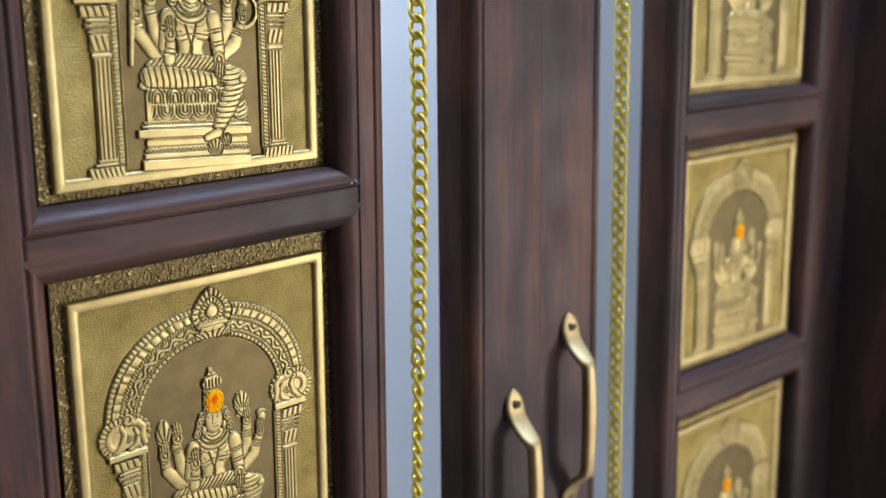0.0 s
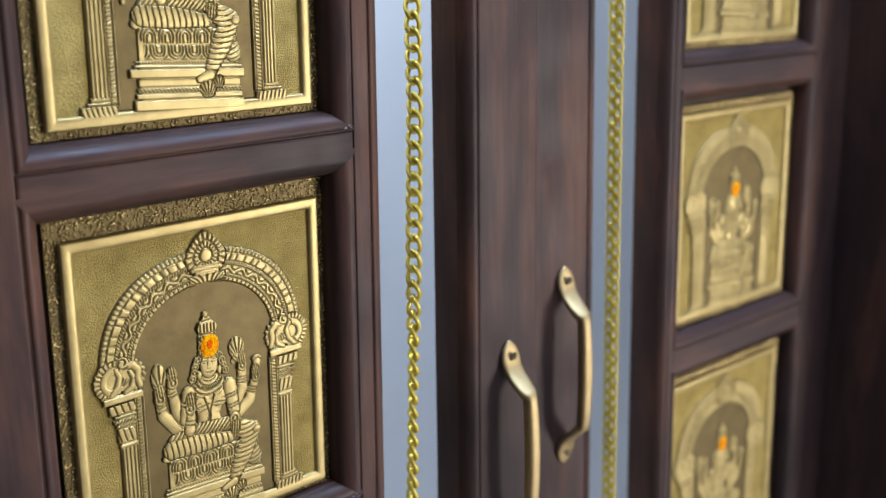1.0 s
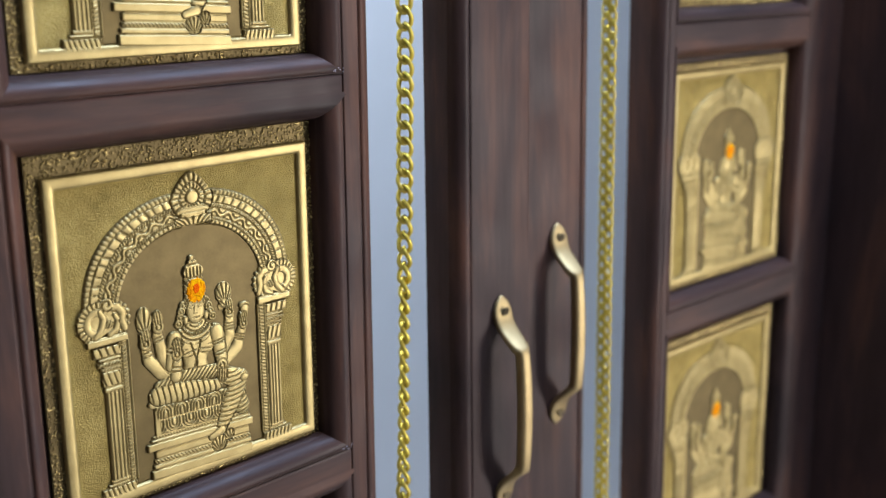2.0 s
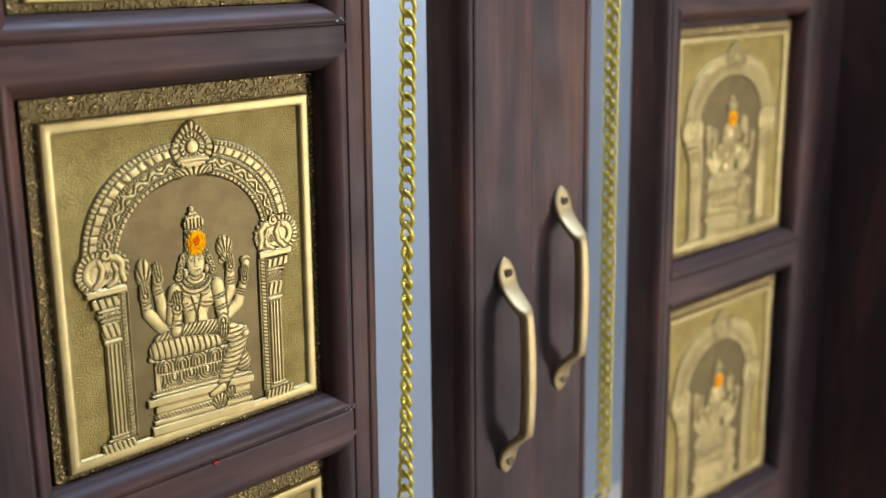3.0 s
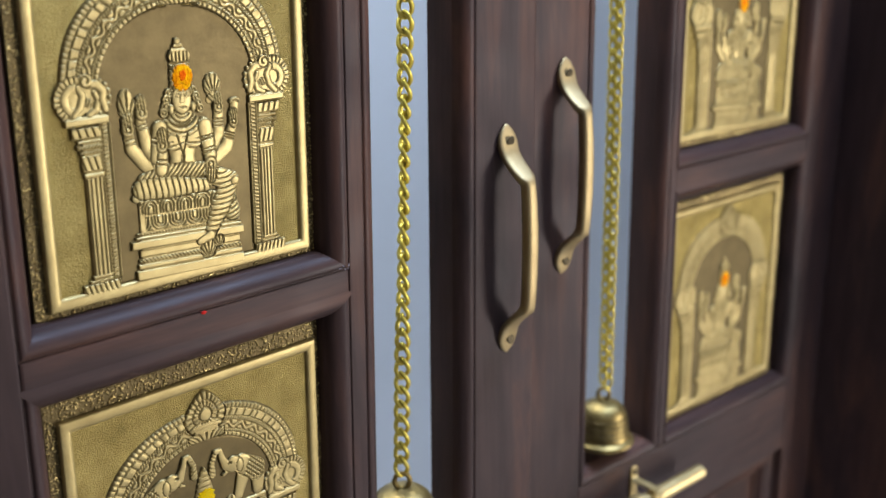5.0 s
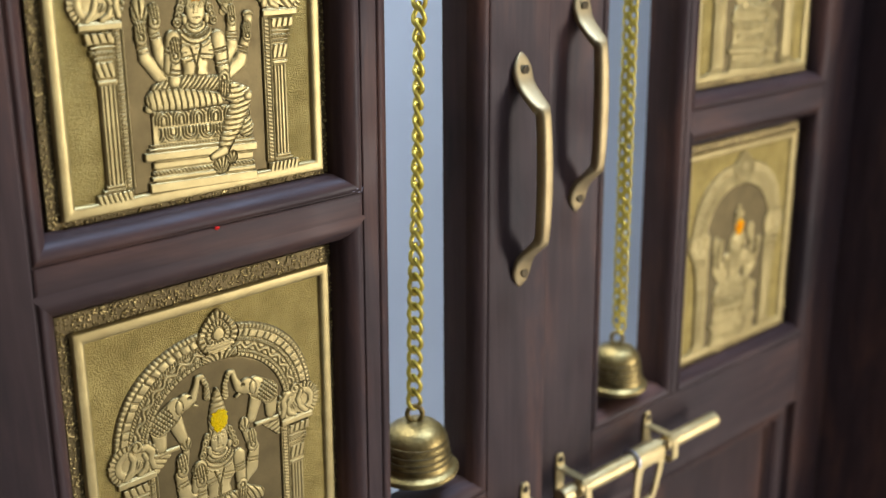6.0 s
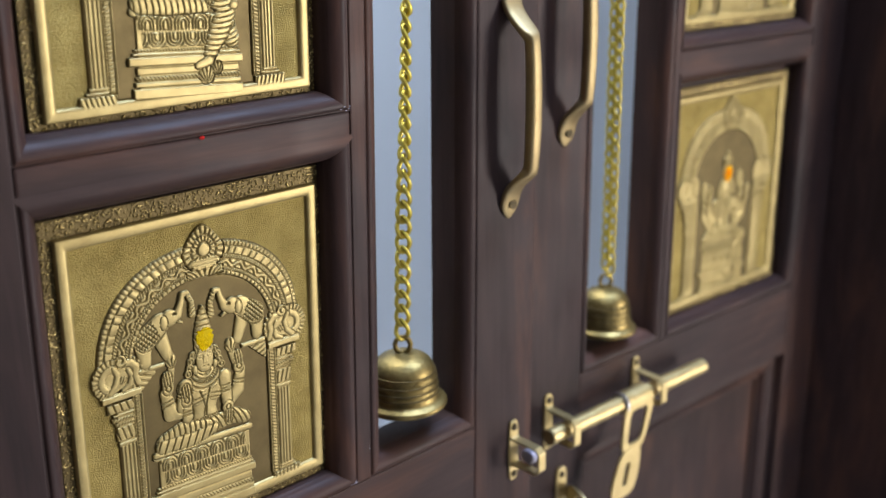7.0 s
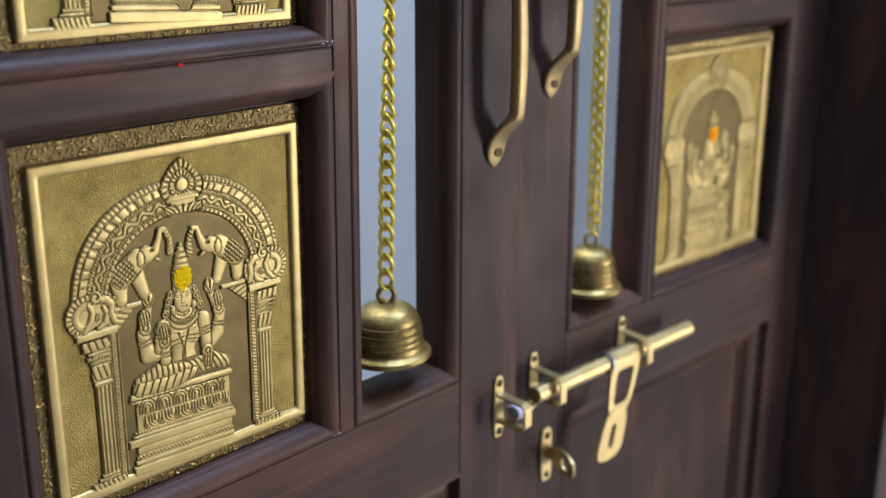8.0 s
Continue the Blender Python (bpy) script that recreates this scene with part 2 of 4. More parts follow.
def leaf(name, label, m, outer, bay, mullion, slot, meet, rails, mid, bays, warp, widths):
    """outer, mullion, meet: x spans of the uprights; bay, slot: x spans of the openings; rails: z spans between the plaques."""
    root = tagged(empty(name), label, "door", kind="structure")
    lo, hi = 0.012, 2.035
    for span, nm in ((outer, "stile"), (meet, "meeting_stile")):
        part(nm, box_bm(*span, F, BACK, lo, hi, 0.0014, warp), WOOD_V, root)
    part("mullion", box_bm(*mullion, F, BACK, mid[1] + 0.0003, 1.93, 0.0008, warp), WOOD_V, root)
    left, right = min(bay[0], slot[0]), max(bay[1], slot[1])
    for z0, z1 in ((lo, 0.16), mid, (1.9303, hi)):
        part("rail", box_bm(left + 0.0002, right - 0.0002, F + 0.0002, BACK, z0, z1, 0.0010, warp), WOOD_H, root)
    for z0, z1 in rails:
        part("rail", box_bm(bay[0] + 0.0002, bay[1] - 0.0002, F + 0.0002, BACK, z0, z1, 0.0016, warp), WOOD_H, root)
    part("backing_board", box_bm(bay[0] + 0.001, bay[1] - 0.001, 0.0065, BACK - 0.002, mid[1] + 0.001, 1.9295, 0.0, warp), WOOD_V, root)
    for z0, z1 in bays:
        strip_sides(root, *bay, z0, z1, OGEE, warp, widths=widths)
    strip_sides(root, *slot, mid[1], 1.93, SLOT, warp)
    part("backing_board", box_bm(left + 0.001, right - 0.001, 0.0065, BACK - 0.002, 0.161, mid[0] - 0.001, 0.0, warp), WOOD_V, root)
    strip_sides(root, left, right, 0.16, mid[0], PANEL_MOULD, warp)
    root.matrix_world = m
    return root


door_1 = leaf("door_1", "closed dark teak door leaf with brass plaques and a slot", Matrix(), (0.003, 0.066), (0.066, 0.2595), (0.2595, 0.2705), (0.2705, 0.361),
              (0.361, 0.4170), ((1.1085, 1.1250), (1.3375, 1.3505), (1.5750, 1.5880)), (0.815, 0.888),
              ((0.888, 1.1085), (1.1250, 1.3375), (1.3505, 1.5750), (1.5880, 1.93)), True, (0.9, 1.20, 0.95, 0.95))
door_2 = leaf("door_2", "dark teak door leaf with brass plaques, slightly ajar", RIGHT, (0.800, 0.8555), (0.600, 0.800), (0.5925, 0.600), (0.4900, 0.5925),
              (0.4190, 0.4900), ((1.1080, 1.1250), (1.3460, 1.3630), (1.6000, 1.6150)), (0.807, 0.879),
              ((0.879, 1.1080), (1.1250, 1.3460), (1.3630, 1.6000), (1.6150, 1.93)), False, (0.64, 0.95, 0.95, 0.95))

# a speck of red on the rail between two plaques
bm = bmesh.new()
bmesh.ops.create_icosphere(bm, subdivisions=2, radius=1.0)
for v in bm.verts:
    v.co = Vector((0.157 + v.co.x * 0.0016, F - 0.0004 + v.co.y * 0.0006, 1.1243 + v.co.z * 0.0010))
part("red_speck", bm, RED_SPECK, door_1, "dab of red powder")

# pale specks standing in for the highlights on the mitres beside the mullion
for z in (0.8895, 1.1262, 1.3520):
    bm = bmesh.new()
    for k in range(7):
        got = bmesh.ops.create_icosphere(bm, subdivisions=1, radius=1.0)
        size = random.uniform(0.00014, 0.00036)
        at = Vector((0.2565 + random.uniform(-0.0045, 0.0030), F - 0.0004, z + random.uniform(-0.0006, 0.0020)))
        for v in got["verts"]:
            v.co = at + Vector((v.co.x * size * 1.8, v.co.y * size * 0.5, v.co.z * size))
    for v in bm.verts:
        v.co.x = lean(v.co.x, v.co.z)
    part("mitre_glints", bm, NYLON_AND_GLINT, door_1, "pale specks set in as glints on the mitre", True)

# ---- brass plaques ----
W, H, MID = 0.1495, 0.1710, 0.0738
FIELD_Y = 0.0022
GROOVE = 0.0009               # height left in the engraved lines


def seg(U, V, a, b, r0, r1=None):
    """Dome along a line from a to b, radius r0 to r1: 1 on the line, 0 at the edge, and the place along the line."""
    r1 = r0 if r1 is None else r1
    du, dv = b[0] - a[0], b[1] - a[1]
    t = np.clip(((U - a[0]) * du + (V - a[1]) * dv) / max(du * du + dv * dv, 1e-12), 0, 1)
    d = np.hypot(U - a[0] - t * du, V - a[1] - t * dv) / (r0 + (r1 - r0) * t)
    return np.sqrt(np.clip(1 - d * d, 0, 1)), t


def blob(U, V, c, ru, rv):
    d2 = ((U - c[0]) / ru) ** 2 + ((V - c[1]) / rv) ** 2
    return np.sqrt(np.clip(1 - d2, 0, 1))


def slab(U, V, u0, u1, v0, v1, edge=0.0008):
    """1 inside a rectangle, sloping to 0 over the edge."""
    d = np.minimum(np.minimum(U - u0, u1 - U), np.minimum(V - v0, v1 - V))
    return np.clip(d / edge, 0, 1) ** 0.6


def without(h, *others):
    """The relief h, cut away where another one lies over it."""
    for o in others:
        h = np.where(o > 0, -1, h)
    return h


def union(*hs):
    out = hs[0]
    for h in hs[1:]:
        out = np.maximum(out, h)
    return out


def wave(s, period, phase=0.0):
    """A triangle wave along s: 0 in the joint, 1 in the middle of the piece."""
    k = s / period + phase
    return 1 - 2 * np.abs(k - np.floor(k) - 0.5)


def arch_h(U, V):
    """Bands from the inside out: teeth, cord, running vine, cord, leaf lobes."""
    cu, cv = 0.0734, 0.0985
    th = np.arctan2(V - cv, U - cu)
    s = th * 0.053
    inner = np.hypot((U - cu) / 0.0425, (V - cv) / 0.0388)
    outer = ((np.abs(U - cu) / 0.0618) ** 2.25 + (np.abs(V - cv) / 0.0572) ** 2.25) ** (1 / 2.25)
    t = (inner - 1) / np.maximum((inner - 1) + (1 - outer), 1e-6)
    inside = (inner > 1) & (outer < 1) & (V > 0.100)
    lean_s = s + 0.0030 * (t - 0.8) * np.sign(U - cu)
    lobe = wave(lean_s + 0.0006 * np.sin(s * 900), 0.0047)
    h = np.where(t > 0.68, np.where(lobe < 0.12, GROOVE, 0.0021 + 0.0009 * lobe ** 0.5), 0.0022)
    bead = wave(lean_s, 0.00235)
    h = np.where(t > 0.87, np.where(bead < 0.18, 0.0011, 0.0017 + 0.0006 * bead), h)
    h = np.where(np.abs(t - 0.865) < 0.012, GROOVE, h)
    cord = np.where(wave(s + 0.012 * t, 0.0017) < 0.34, 0.0011, 0.0026)
    h = np.where(((t > 0.57) & (t < 0.67)) | ((t > 0.19) & (t < 0.29)), cord, h)
    q = (t - 0.43) / 0.12
    vine = np.sin(s * 2 * math.pi / 0.0105)
    leaf_q = np.hypot((wave(s, 0.0105, 0.25) - 1) * 1.5, q + 0.75), np.hypot((wave(s, 0.0105, 0.75) - 1) * 1.5, q - 0.75)
    band = np.where((np.abs(q - 0.62 * vine) < 0.36) | (leaf_q[0] < 0.55) | (leaf_q[1] < 0.55), 0.0027, GROOVE)
    h = np.where((t >= 0.31) & (t <= 0.55), band, h)
    h = np.where(t < 0.17, np.where(wave(s, 0.0037) < 0.20, GROOVE, 0.0025), h)
    for line in (0.18, 0.30, 0.56, 0.675):
        h = np.where(np.abs(t - line) < 0.013, GROOVE, h)
    rim = np.clip(np.minimum(t, 1 - t) / 0.05, 0, 1)
    return np.where(inside, h * rim, -1)


def finial_h(U, V):
    du, dv = (U - 0.0757) / 0.0128, (V - 0.1518) / 0.0128
    up = np.where(dv > 0, 0.93 + 0.18 * np.abs(du), 1.0)
    r, a = np.hypot(du * (1 + 0.45 * np.clip(dv, 0, 1)), dv * up), np.arctan2(dv, du)
    petal = wave(a, 2 * math.pi / 22)
    small = wave(a, 2 * math.pi / 18)
    h = np.where(petal < 0.27, GROOVE, 0.0026 + 0.0007 * petal)
    h = np.where((r < 0.64) & (r > 0.56), GROOVE, h)
    h = np.where((r <= 0.56) & (r > 0.34), np.where(small < 0.30, GROOVE, 0.0030), h)
    h = np.where((r <= 0.34) & (r > 0.27), GROOVE, h)
    h = np.where(r <= 0.27, 0.0032 + 0.0010 * np.sqrt(np.clip(1 - (r / 0.27) ** 2, 0, 1)), h)
    # the pot and its skirt below the flower
    pot = (np.abs(du) < 0.40 + 0.22 * np.cos((dv + 0.55) * 7)) & (dv < -0.38) & (dv > -0.80)
    h = np.where(pot, np.where(wave(dv, 0.15) < 0.30, GROOVE, 0.0034), h)
    h = np.where((r < 1) & ((dv > -0.80) | (np.abs(du) > 0.72)), h * np.clip((1 - r) / 0.08, 0, 1), -1)
    skirt = slab(U, V, 0.0648, 0.0870, 0.1368, 0.1418) * np.where(wave(U - 0.6 * (U - 0.0757) * (V - 0.1368) / 0.005, 0.0021) < 0.32, GROOVE, 0.0030)
    return np.where(skirt > 0, np.maximum(h, skirt), h)


def scroll_h(U, V):
    """The curling sea beast on the capital, written for the left pillar and mirrored for the other."""
    x = MID - np.abs(U - MID)
    r, a = np.hypot(x - 0.0190, (V - 0.0968) * 0.96), np.degrees(np.arctan2(V - 0.0968, x - 0.0190)) % 360
    mane = np.where((r > 0.0074) & (r < 0.0102 + 0.0005 * np.abs(np.sin(np.radians(a) * 9))) & (a > 75) & (a < 258), np.where(wave(a, 15.0) < 0.28, GROOVE, 0.0028), 0.0)
    neck = np.where((r > 0.0036) & (r < 0.0072) & (a > 50) & (a < 268), 0.0030 + 0.0006 * np.sin((r - 0.0036) / 0.0036 * math.pi), 0.0)
    throat = limb(x, V, [(0.0205, 0.1025), (0.0226, 0.0985), (0.0212, 0.0935), (0.0175, 0.0895)], [0.0015, 0.0018, 0.0019, 0.0017], 0.0032)
    jaw = limb(x, V, [(0.0255, 0.1032), (0.0298, 0.1032), (0.0328, 0.1000), (0.0322, 0.0955), (0.0335, 0.0912)], [0.0018, 0.0022, 0.0022, 0.0020, 0.0019], 0.0032)
    tongue = limb(x, V, [(0.0284, 0.0995), (0.0302, 0.0958), (0.0287, 0.0915), (0.0250, 0.0895)], [0.0013, 0.0017, 0.0018, 0.0014], 0.0030)
    wing_h, wing_top = dome(x, V, (0.0250, 0.0950), 0.0028, 0.0022, 0.0026)
    wing_h = np.where((wing_h > 0.0006) & (wave(x - 0.5 * V, 0.0016) < 0.36), GROOVE, wing_h)
    rc, ac = np.hypot(x - 0.0243, V - 0.1052), np.arctan2(V - 0.1052, x - 0.0243)
    curl = np.where(rc < 0.0034, np.where((np.cos(2 * math.pi * rc / 0.0026 - ac) < -0.55) & (rc > 0.0007), GROOVE, 0.0036), 0.0)
    beads = np.zeros_like(U)
    for k in range(7):
        b = radians(62 - 22 * k)
        beads = np.maximum(beads, blob(x, V, (0.0283 + 0.0078 * math.cos(b), 0.0970 + 0.0085 * math.sin(b)), 0.0014, 0.0014) * 0.0028)
    ledge = slab(x, V, 0.0130, 0.0345, 0.0868, 0.0892) * 0.0026
    ground = np.where(((r < 0.0076) | ((np.hypot(x - 0.0285, V - 0.0968) < 0.0082) & (x > 0.018))) & (V > 0.0870), 0.0013, 0.0)
    h = layers((ground, 0.0013), (mane, 0.0020), (neck, 0.0030), (beads, 0.0016), (ledge, 0.0026), (wing_h, wing_top), throat, tongue, jaw, (curl, 0.0030))
    return np.where(h > 0.0002, h, -1)


def pillar_h(U, V, side):
    x = (U - MID) * side     # distance outwards from the middle
    flutes = np.where(wave(x - 0.0445, 0.00215) < 0.34, GROOVE, 0.0028)
    shaft = slab(x, V, 0.0445, 0.0531, 0.010, 0.0598) * flutes
    edge = np.minimum(np.abs(x - 0.0398), np.abs(x - 0.0433))
    beaded = np.where(edge < 0.00042, GROOVE, np.where((x > 0.0398) & (x < 0.0433), np.where(wave(V + 0.3 * x, 0.0020) < 0.34, 0.0011, 0.0024), 0.0027))
    strip = slab(x, V, 0.0383, 0.0445, 0.0082, 0.0850) * beaded
    parts = [shaft, strip, slab(x, V, 0.0440, 0.0536, 0.008, 0.084) * 0.0014]
    for v0, v1, x0, x1, hh, cut in ((0.0004, 0.0080, 0.0395, 0.0592, 0.0032, 0.0026), (0.0082, 0.0098, 0.0440, 0.0556, 0.0030, 0.0), (0.0099, 0.0120, 0.0442, 0.0540, 0.0034, 0.0),
                                    (0.0596, 0.0620, 0.0440, 0.0540, 0.0034, 0.0), (0.0626, 0.0706, 0.0443, 0.0545, 0.0033, 0.0031), (0.0711, 0.0730, 0.0442, 0.0552, 0.0034, 0.0016),
                                    (0.0734, 0.0758, 0.0440, 0.0566, 0.0037, 0.0018), (0.0762, 0.0780, 0.0440, 0.0560, 0.0033, 0.0), (0.0784, 0.0840, 0.0440, 0.0586, 0.0036, 0.0036),
                                    (0.0846, 0.0884, 0.0390, 0.0612, 0.0040, 0.0)):
        top = hh + 0.0 * U
        if cut:
            slope = -0.28 if v1 - v0 > 0.003 else 1.1
            top = np.where((wave(x + slope * (V - v0), cut) < 0.23) & (V > v0 + 0.0006) & (V < v1 - 0.0004), GROOVE, hh)
        parts.append(slab(x, V, x0, x1, v0, v1, 0.0006) * top)
    h = union(*parts)
    return np.where(h > 0, h, -1)


def throne_h(U, V, shift=0.0):
    """Two rows of lotus petals on a stepped base, drawn a little from the side."""
    right = 0.1055
    U = U - shift
    v = V + 0.055 * (U - 0.044)
    parts = [slab(U, v, 0.0460, right - 0.0020, 0.0040, 0.0450) * 0.0016]
    for v0, v1, u0, u1, hh, cut in ((0.0035, 0.0090, 0.0425, right, 0.0040, 0.0), (0.0093, 0.0121, 0.0437, right - 0.0008, 0.0036, 0.0), (0.0124, 0.0149, 0.0445, right - 0.0012, 0.0036, 0.0021),
                                    (0.0153, 0.0193, 0.0450, right - 0.0018, 0.0026, 0.0), (0.0196, 0.0242, 0.0408, right + 0.0006, 0.0042, 0.0), (0.0245, 0.0262, 0.0432, right - 0.0006, 0.0036, 0.0),
                                    (0.0265, 0.0281, 0.0440, right - 0.0012, 0.0030, 0.0017)):
        top = np.where(wave(U + 0.8 * v, cut) < 0.34, 0.0012, hh) if cut else hh
        parts.append(slab(U, v, u0, u1, v0, v1, 0.0006) * top)
    for v0, v1, u0, u1, up in ((0.0284, 0.0362, 0.0495, right - 0.0030, 0), (0.0366, 0.0452, 0.0462, right - 0.0050, 1)):
        f = np.clip((v - v0) / (v1 - v0), 0, 1)
        k = (U - 0.0718) / 0.0098 + 0.5 * up
        k = np.abs(k - np.floor(k) - 0.5)
        g = f if up else 1 - f
        d = np.where(g > 0.42, np.hypot(k / 0.47, (g - 0.42) / 0.56), k / 0.47)
        d = d + 0.10 * (value_noise(U, V, 0.003) - 0.5)
        cut = (np.abs(d - 1.02) < 0.10) | (np.abs(d - 0.66) < 0.09) | (np.abs(d - 0.30) < 0.09)
        swell = 0.0032 + 0.0012 * np.sin(np.clip(f, 0, 1) * math.pi)
        parts.append(slab(U, v, u0 + 0.002 * (1 - f) * up, u1, v0, v1, 0.0007) * np.where(cut, GROOVE, swell))
    nub = dome(U, v, (0.0455, 0.0455), 0.0026, 0.0022, 0.0034)[0]
    h = union(nub, *parts)
    return np.where(h > 0, h, -1)


def layers(*items):
    """Shapes laid over one another from the back to the front, each cut round with an engraved line. items: (height, its top)."""
    out = np.zeros_like(items[0][0])
    for h, top in items:
        edge = (h > 0.0002) & (h < 0.60 * top) & (h != GROOVE)
        body_part = (h >= 0.60 * top) | (h == GROOVE)
        out = np.where(body_part, h, np.where(edge & (out > 0.0012), GROOVE, np.where(edge, np.maximum(h, out), out)))
    return out


def limb(U, V, pts, r, height, folds=0.0, step=0.0030, bands=()):
    """A bent limb; folds: engraved lines across it; bands: where along the last length its bangles sit."""
    out = np.zeros_like(U)
    run = 0.0
    for i in range(len(pts) - 1):
        d, t = seg(U, V, pts[i], pts[i + 1], r[i], r[i + 1])
        ln = math.hypot(pts[i + 1][0] - pts[i][0], pts[i + 1][1] - pts[i][1])
        h = d ** 0.55 * height
        if folds:
            h = np.where((h > 0.0006) & (np.sin((run + t * ln) * 2 * math.pi / step) > 1 - folds), GROOVE, h)
        if bands and i == len(pts) - 2:
            for b in bands:
                h = np.where((d > 0.05) & (np.abs(t - b) < 0.00042 / ln), GROOVE, h)
        out = np.maximum(out, h)
        run += ln
    return out, height


def dome(U, V, c, ru, rv, height, power=0.5):
    return blob(U, V, c, ru, rv) ** power * height, height


def fan(U, V, c, r, n, tall=1.12):
    """A fluted bud."""
    a = np.arctan2(V - c[1] + r * tall, U - c[0])
    h = blob(U, V, c, r * 0.85, r * tall) ** 0.5 * 0.0034
    return np.where((h > 0.0006) & (wave(a, math.pi / n) < 0.30), GROOVE, h), 0.0034


def open_palm(U, V, c, up, size=0.0034):
    """A palm with four fingers; up: 1 when they point up, -1 down."""
    y = (V - c[1]) * up
    h = np.maximum(blob(U, V, c, size, size * 1.15), blob(U, V, (c[0], c[1] + up * size * 1.25), size * 0.92, size * 1.5)) ** 0.5 * 0.0048
    cut = (y > size * 0.35) & (wave(U - c[0] + 0.12 * y, size * 0.46) < 0.30)
    cut |= (np.abs(np.hypot(U - c[0], V - c[1]) - size * 0.42) < 0.00032)
    return np.where(cut & (h > 0.0008), GROOVE, h), 0.0048


def crown_tiers(U, V):
    """A pot-shaped crown: beaded body, flared fluted bowl and a knob."""
    body_h = limb(U, V, [(0.0742, 0.0965), (0.0738, 0.1085)], [0.0066, 0.0056], 0.0042)[0]
    net = (wave(U + 0.55 * V, 0.0026) < 0.22) | (wave(U - 0.55 * V, 0.0026) < 0.22)
    body_h = np.where(net & (body_h > 0.001) & (np.abs(U - 0.0742) > 0.0028), GROOVE, body_h)
    body_h = np.where((np.abs(V - 0.1090) < 0.0004) & (body_h > 0), GROOVE, body_h)
    f = np.clip((V - 0.1098) / 0.0046, 0, 1)
    bowl = np.where((V > 0.1096) & (V < 0.1144) & (np.abs(U - 0.0738) < 0.0050 + 0.0010 * np.sin(f * 3)), np.where(wave(U - 0.0738, 0.0021) < 0.30, GROOVE, 0.0040), 0.0)
    cone = np.where((V > 0.1144) & (V < 0.1185) & (np.abs(U - 0.0735) < 0.0050 - 0.75 * (V - 0.1144)), np.where(np.abs(V - 0.1163) < 0.0004, GROOVE, 0.0036), 0.0)
    knob = dome(U, V, (0.0732, 0.1196), 0.0018, 0.0018, 0.0034)
    return [(body_h, 0.0030), (bowl, 0.0030), (cone, 0.0030), knob]


def crown_cone(U, V):
    """A tall ringed cone crown."""
    w = np.where(V < 0.1060, 0.0060, 0.0060 * np.clip((0.1225 - V) / 0.0165, 0, 1) ** 0.62)
    h = np.where((V > 0.0960) & (V < 0.1222), np.clip(1 - (np.abs(U - 0.0726) / np.maximum(w, 1e-6)) ** 2, 0, 1) ** 0.4 * 0.0042, 0.0)
    h = np.where((h > 0.0008) & (V > 0.1065) & (wave(V + 6 * (U - 0.0726) ** 2, 0.0030) < 0.26), GROOVE, h)
    net = (wave(U + 0.55 * V, 0.0024) < 0.24) & (V < 0.1060) & (np.abs(U - 0.0726) > 0.0034)
    return [(np.where(net & (h > 0.0008), GROOVE, h), 0.0030)]


def head_and_hair(U, V, cu, cv):
    """Face with eyes, nose and mouth, earrings and beaded locks down to the shoulders."""
    face, top = dome(U, V, (cu, cv), 0.0055, 0.0078, 0.0050, 0.45)
    for s in (-1, 1):
        e = np.hypot((U - cu - s * 0.0025) / 0.0019, (V - cv - 0.0016 - 0.1 * (U - cu) * s) / 0.0008)
        face = np.where(np.abs(e - 0.9) < 0.28, 0.0034, face)
        face = np.where(np.abs(V - cv - 0.0040 + 40 * (U - cu - s * 0.0025) ** 2) < 0.0003, np.minimum(face, 0.0031), face)
    face = np.where((np.abs(U - cu) < 0.0009 + 0.12 * (cv + 0.0020 - V)) & (V < cv + 0.0022) & (V > cv - 0.0018), 0.0064, face)
    face = np.where((np.abs(V - cv + 0.0040 - 30 * (U - cu) ** 2) < 0.0004) & (np.abs(U - cu) < 0.0020), 0.0026, face)
    locks = []
    for s in (-1, 1):
        for k, (dx, dy) in enumerate(((0.0068, 0.0035), (0.0082, 0.0005), (0.0090, -0.0028), (0.0102, -0.0058))):
            h, tp = dome(U, V, (cu + s * dx, cv + dy), 0.0024, 0.0026, 0.0032)
            locks.append((np.where((h > 0.001) & (np.abs(np.hypot(U - cu - s * dx, V - cv - dy) - 0.0011) < 0.0003), GROOVE, h), tp))
        locks.append(dome(U, V, (cu + s * 0.0062, cv - 0.0045), 0.0016, 0.0026, 0.0040))
    return locks, (face, top)


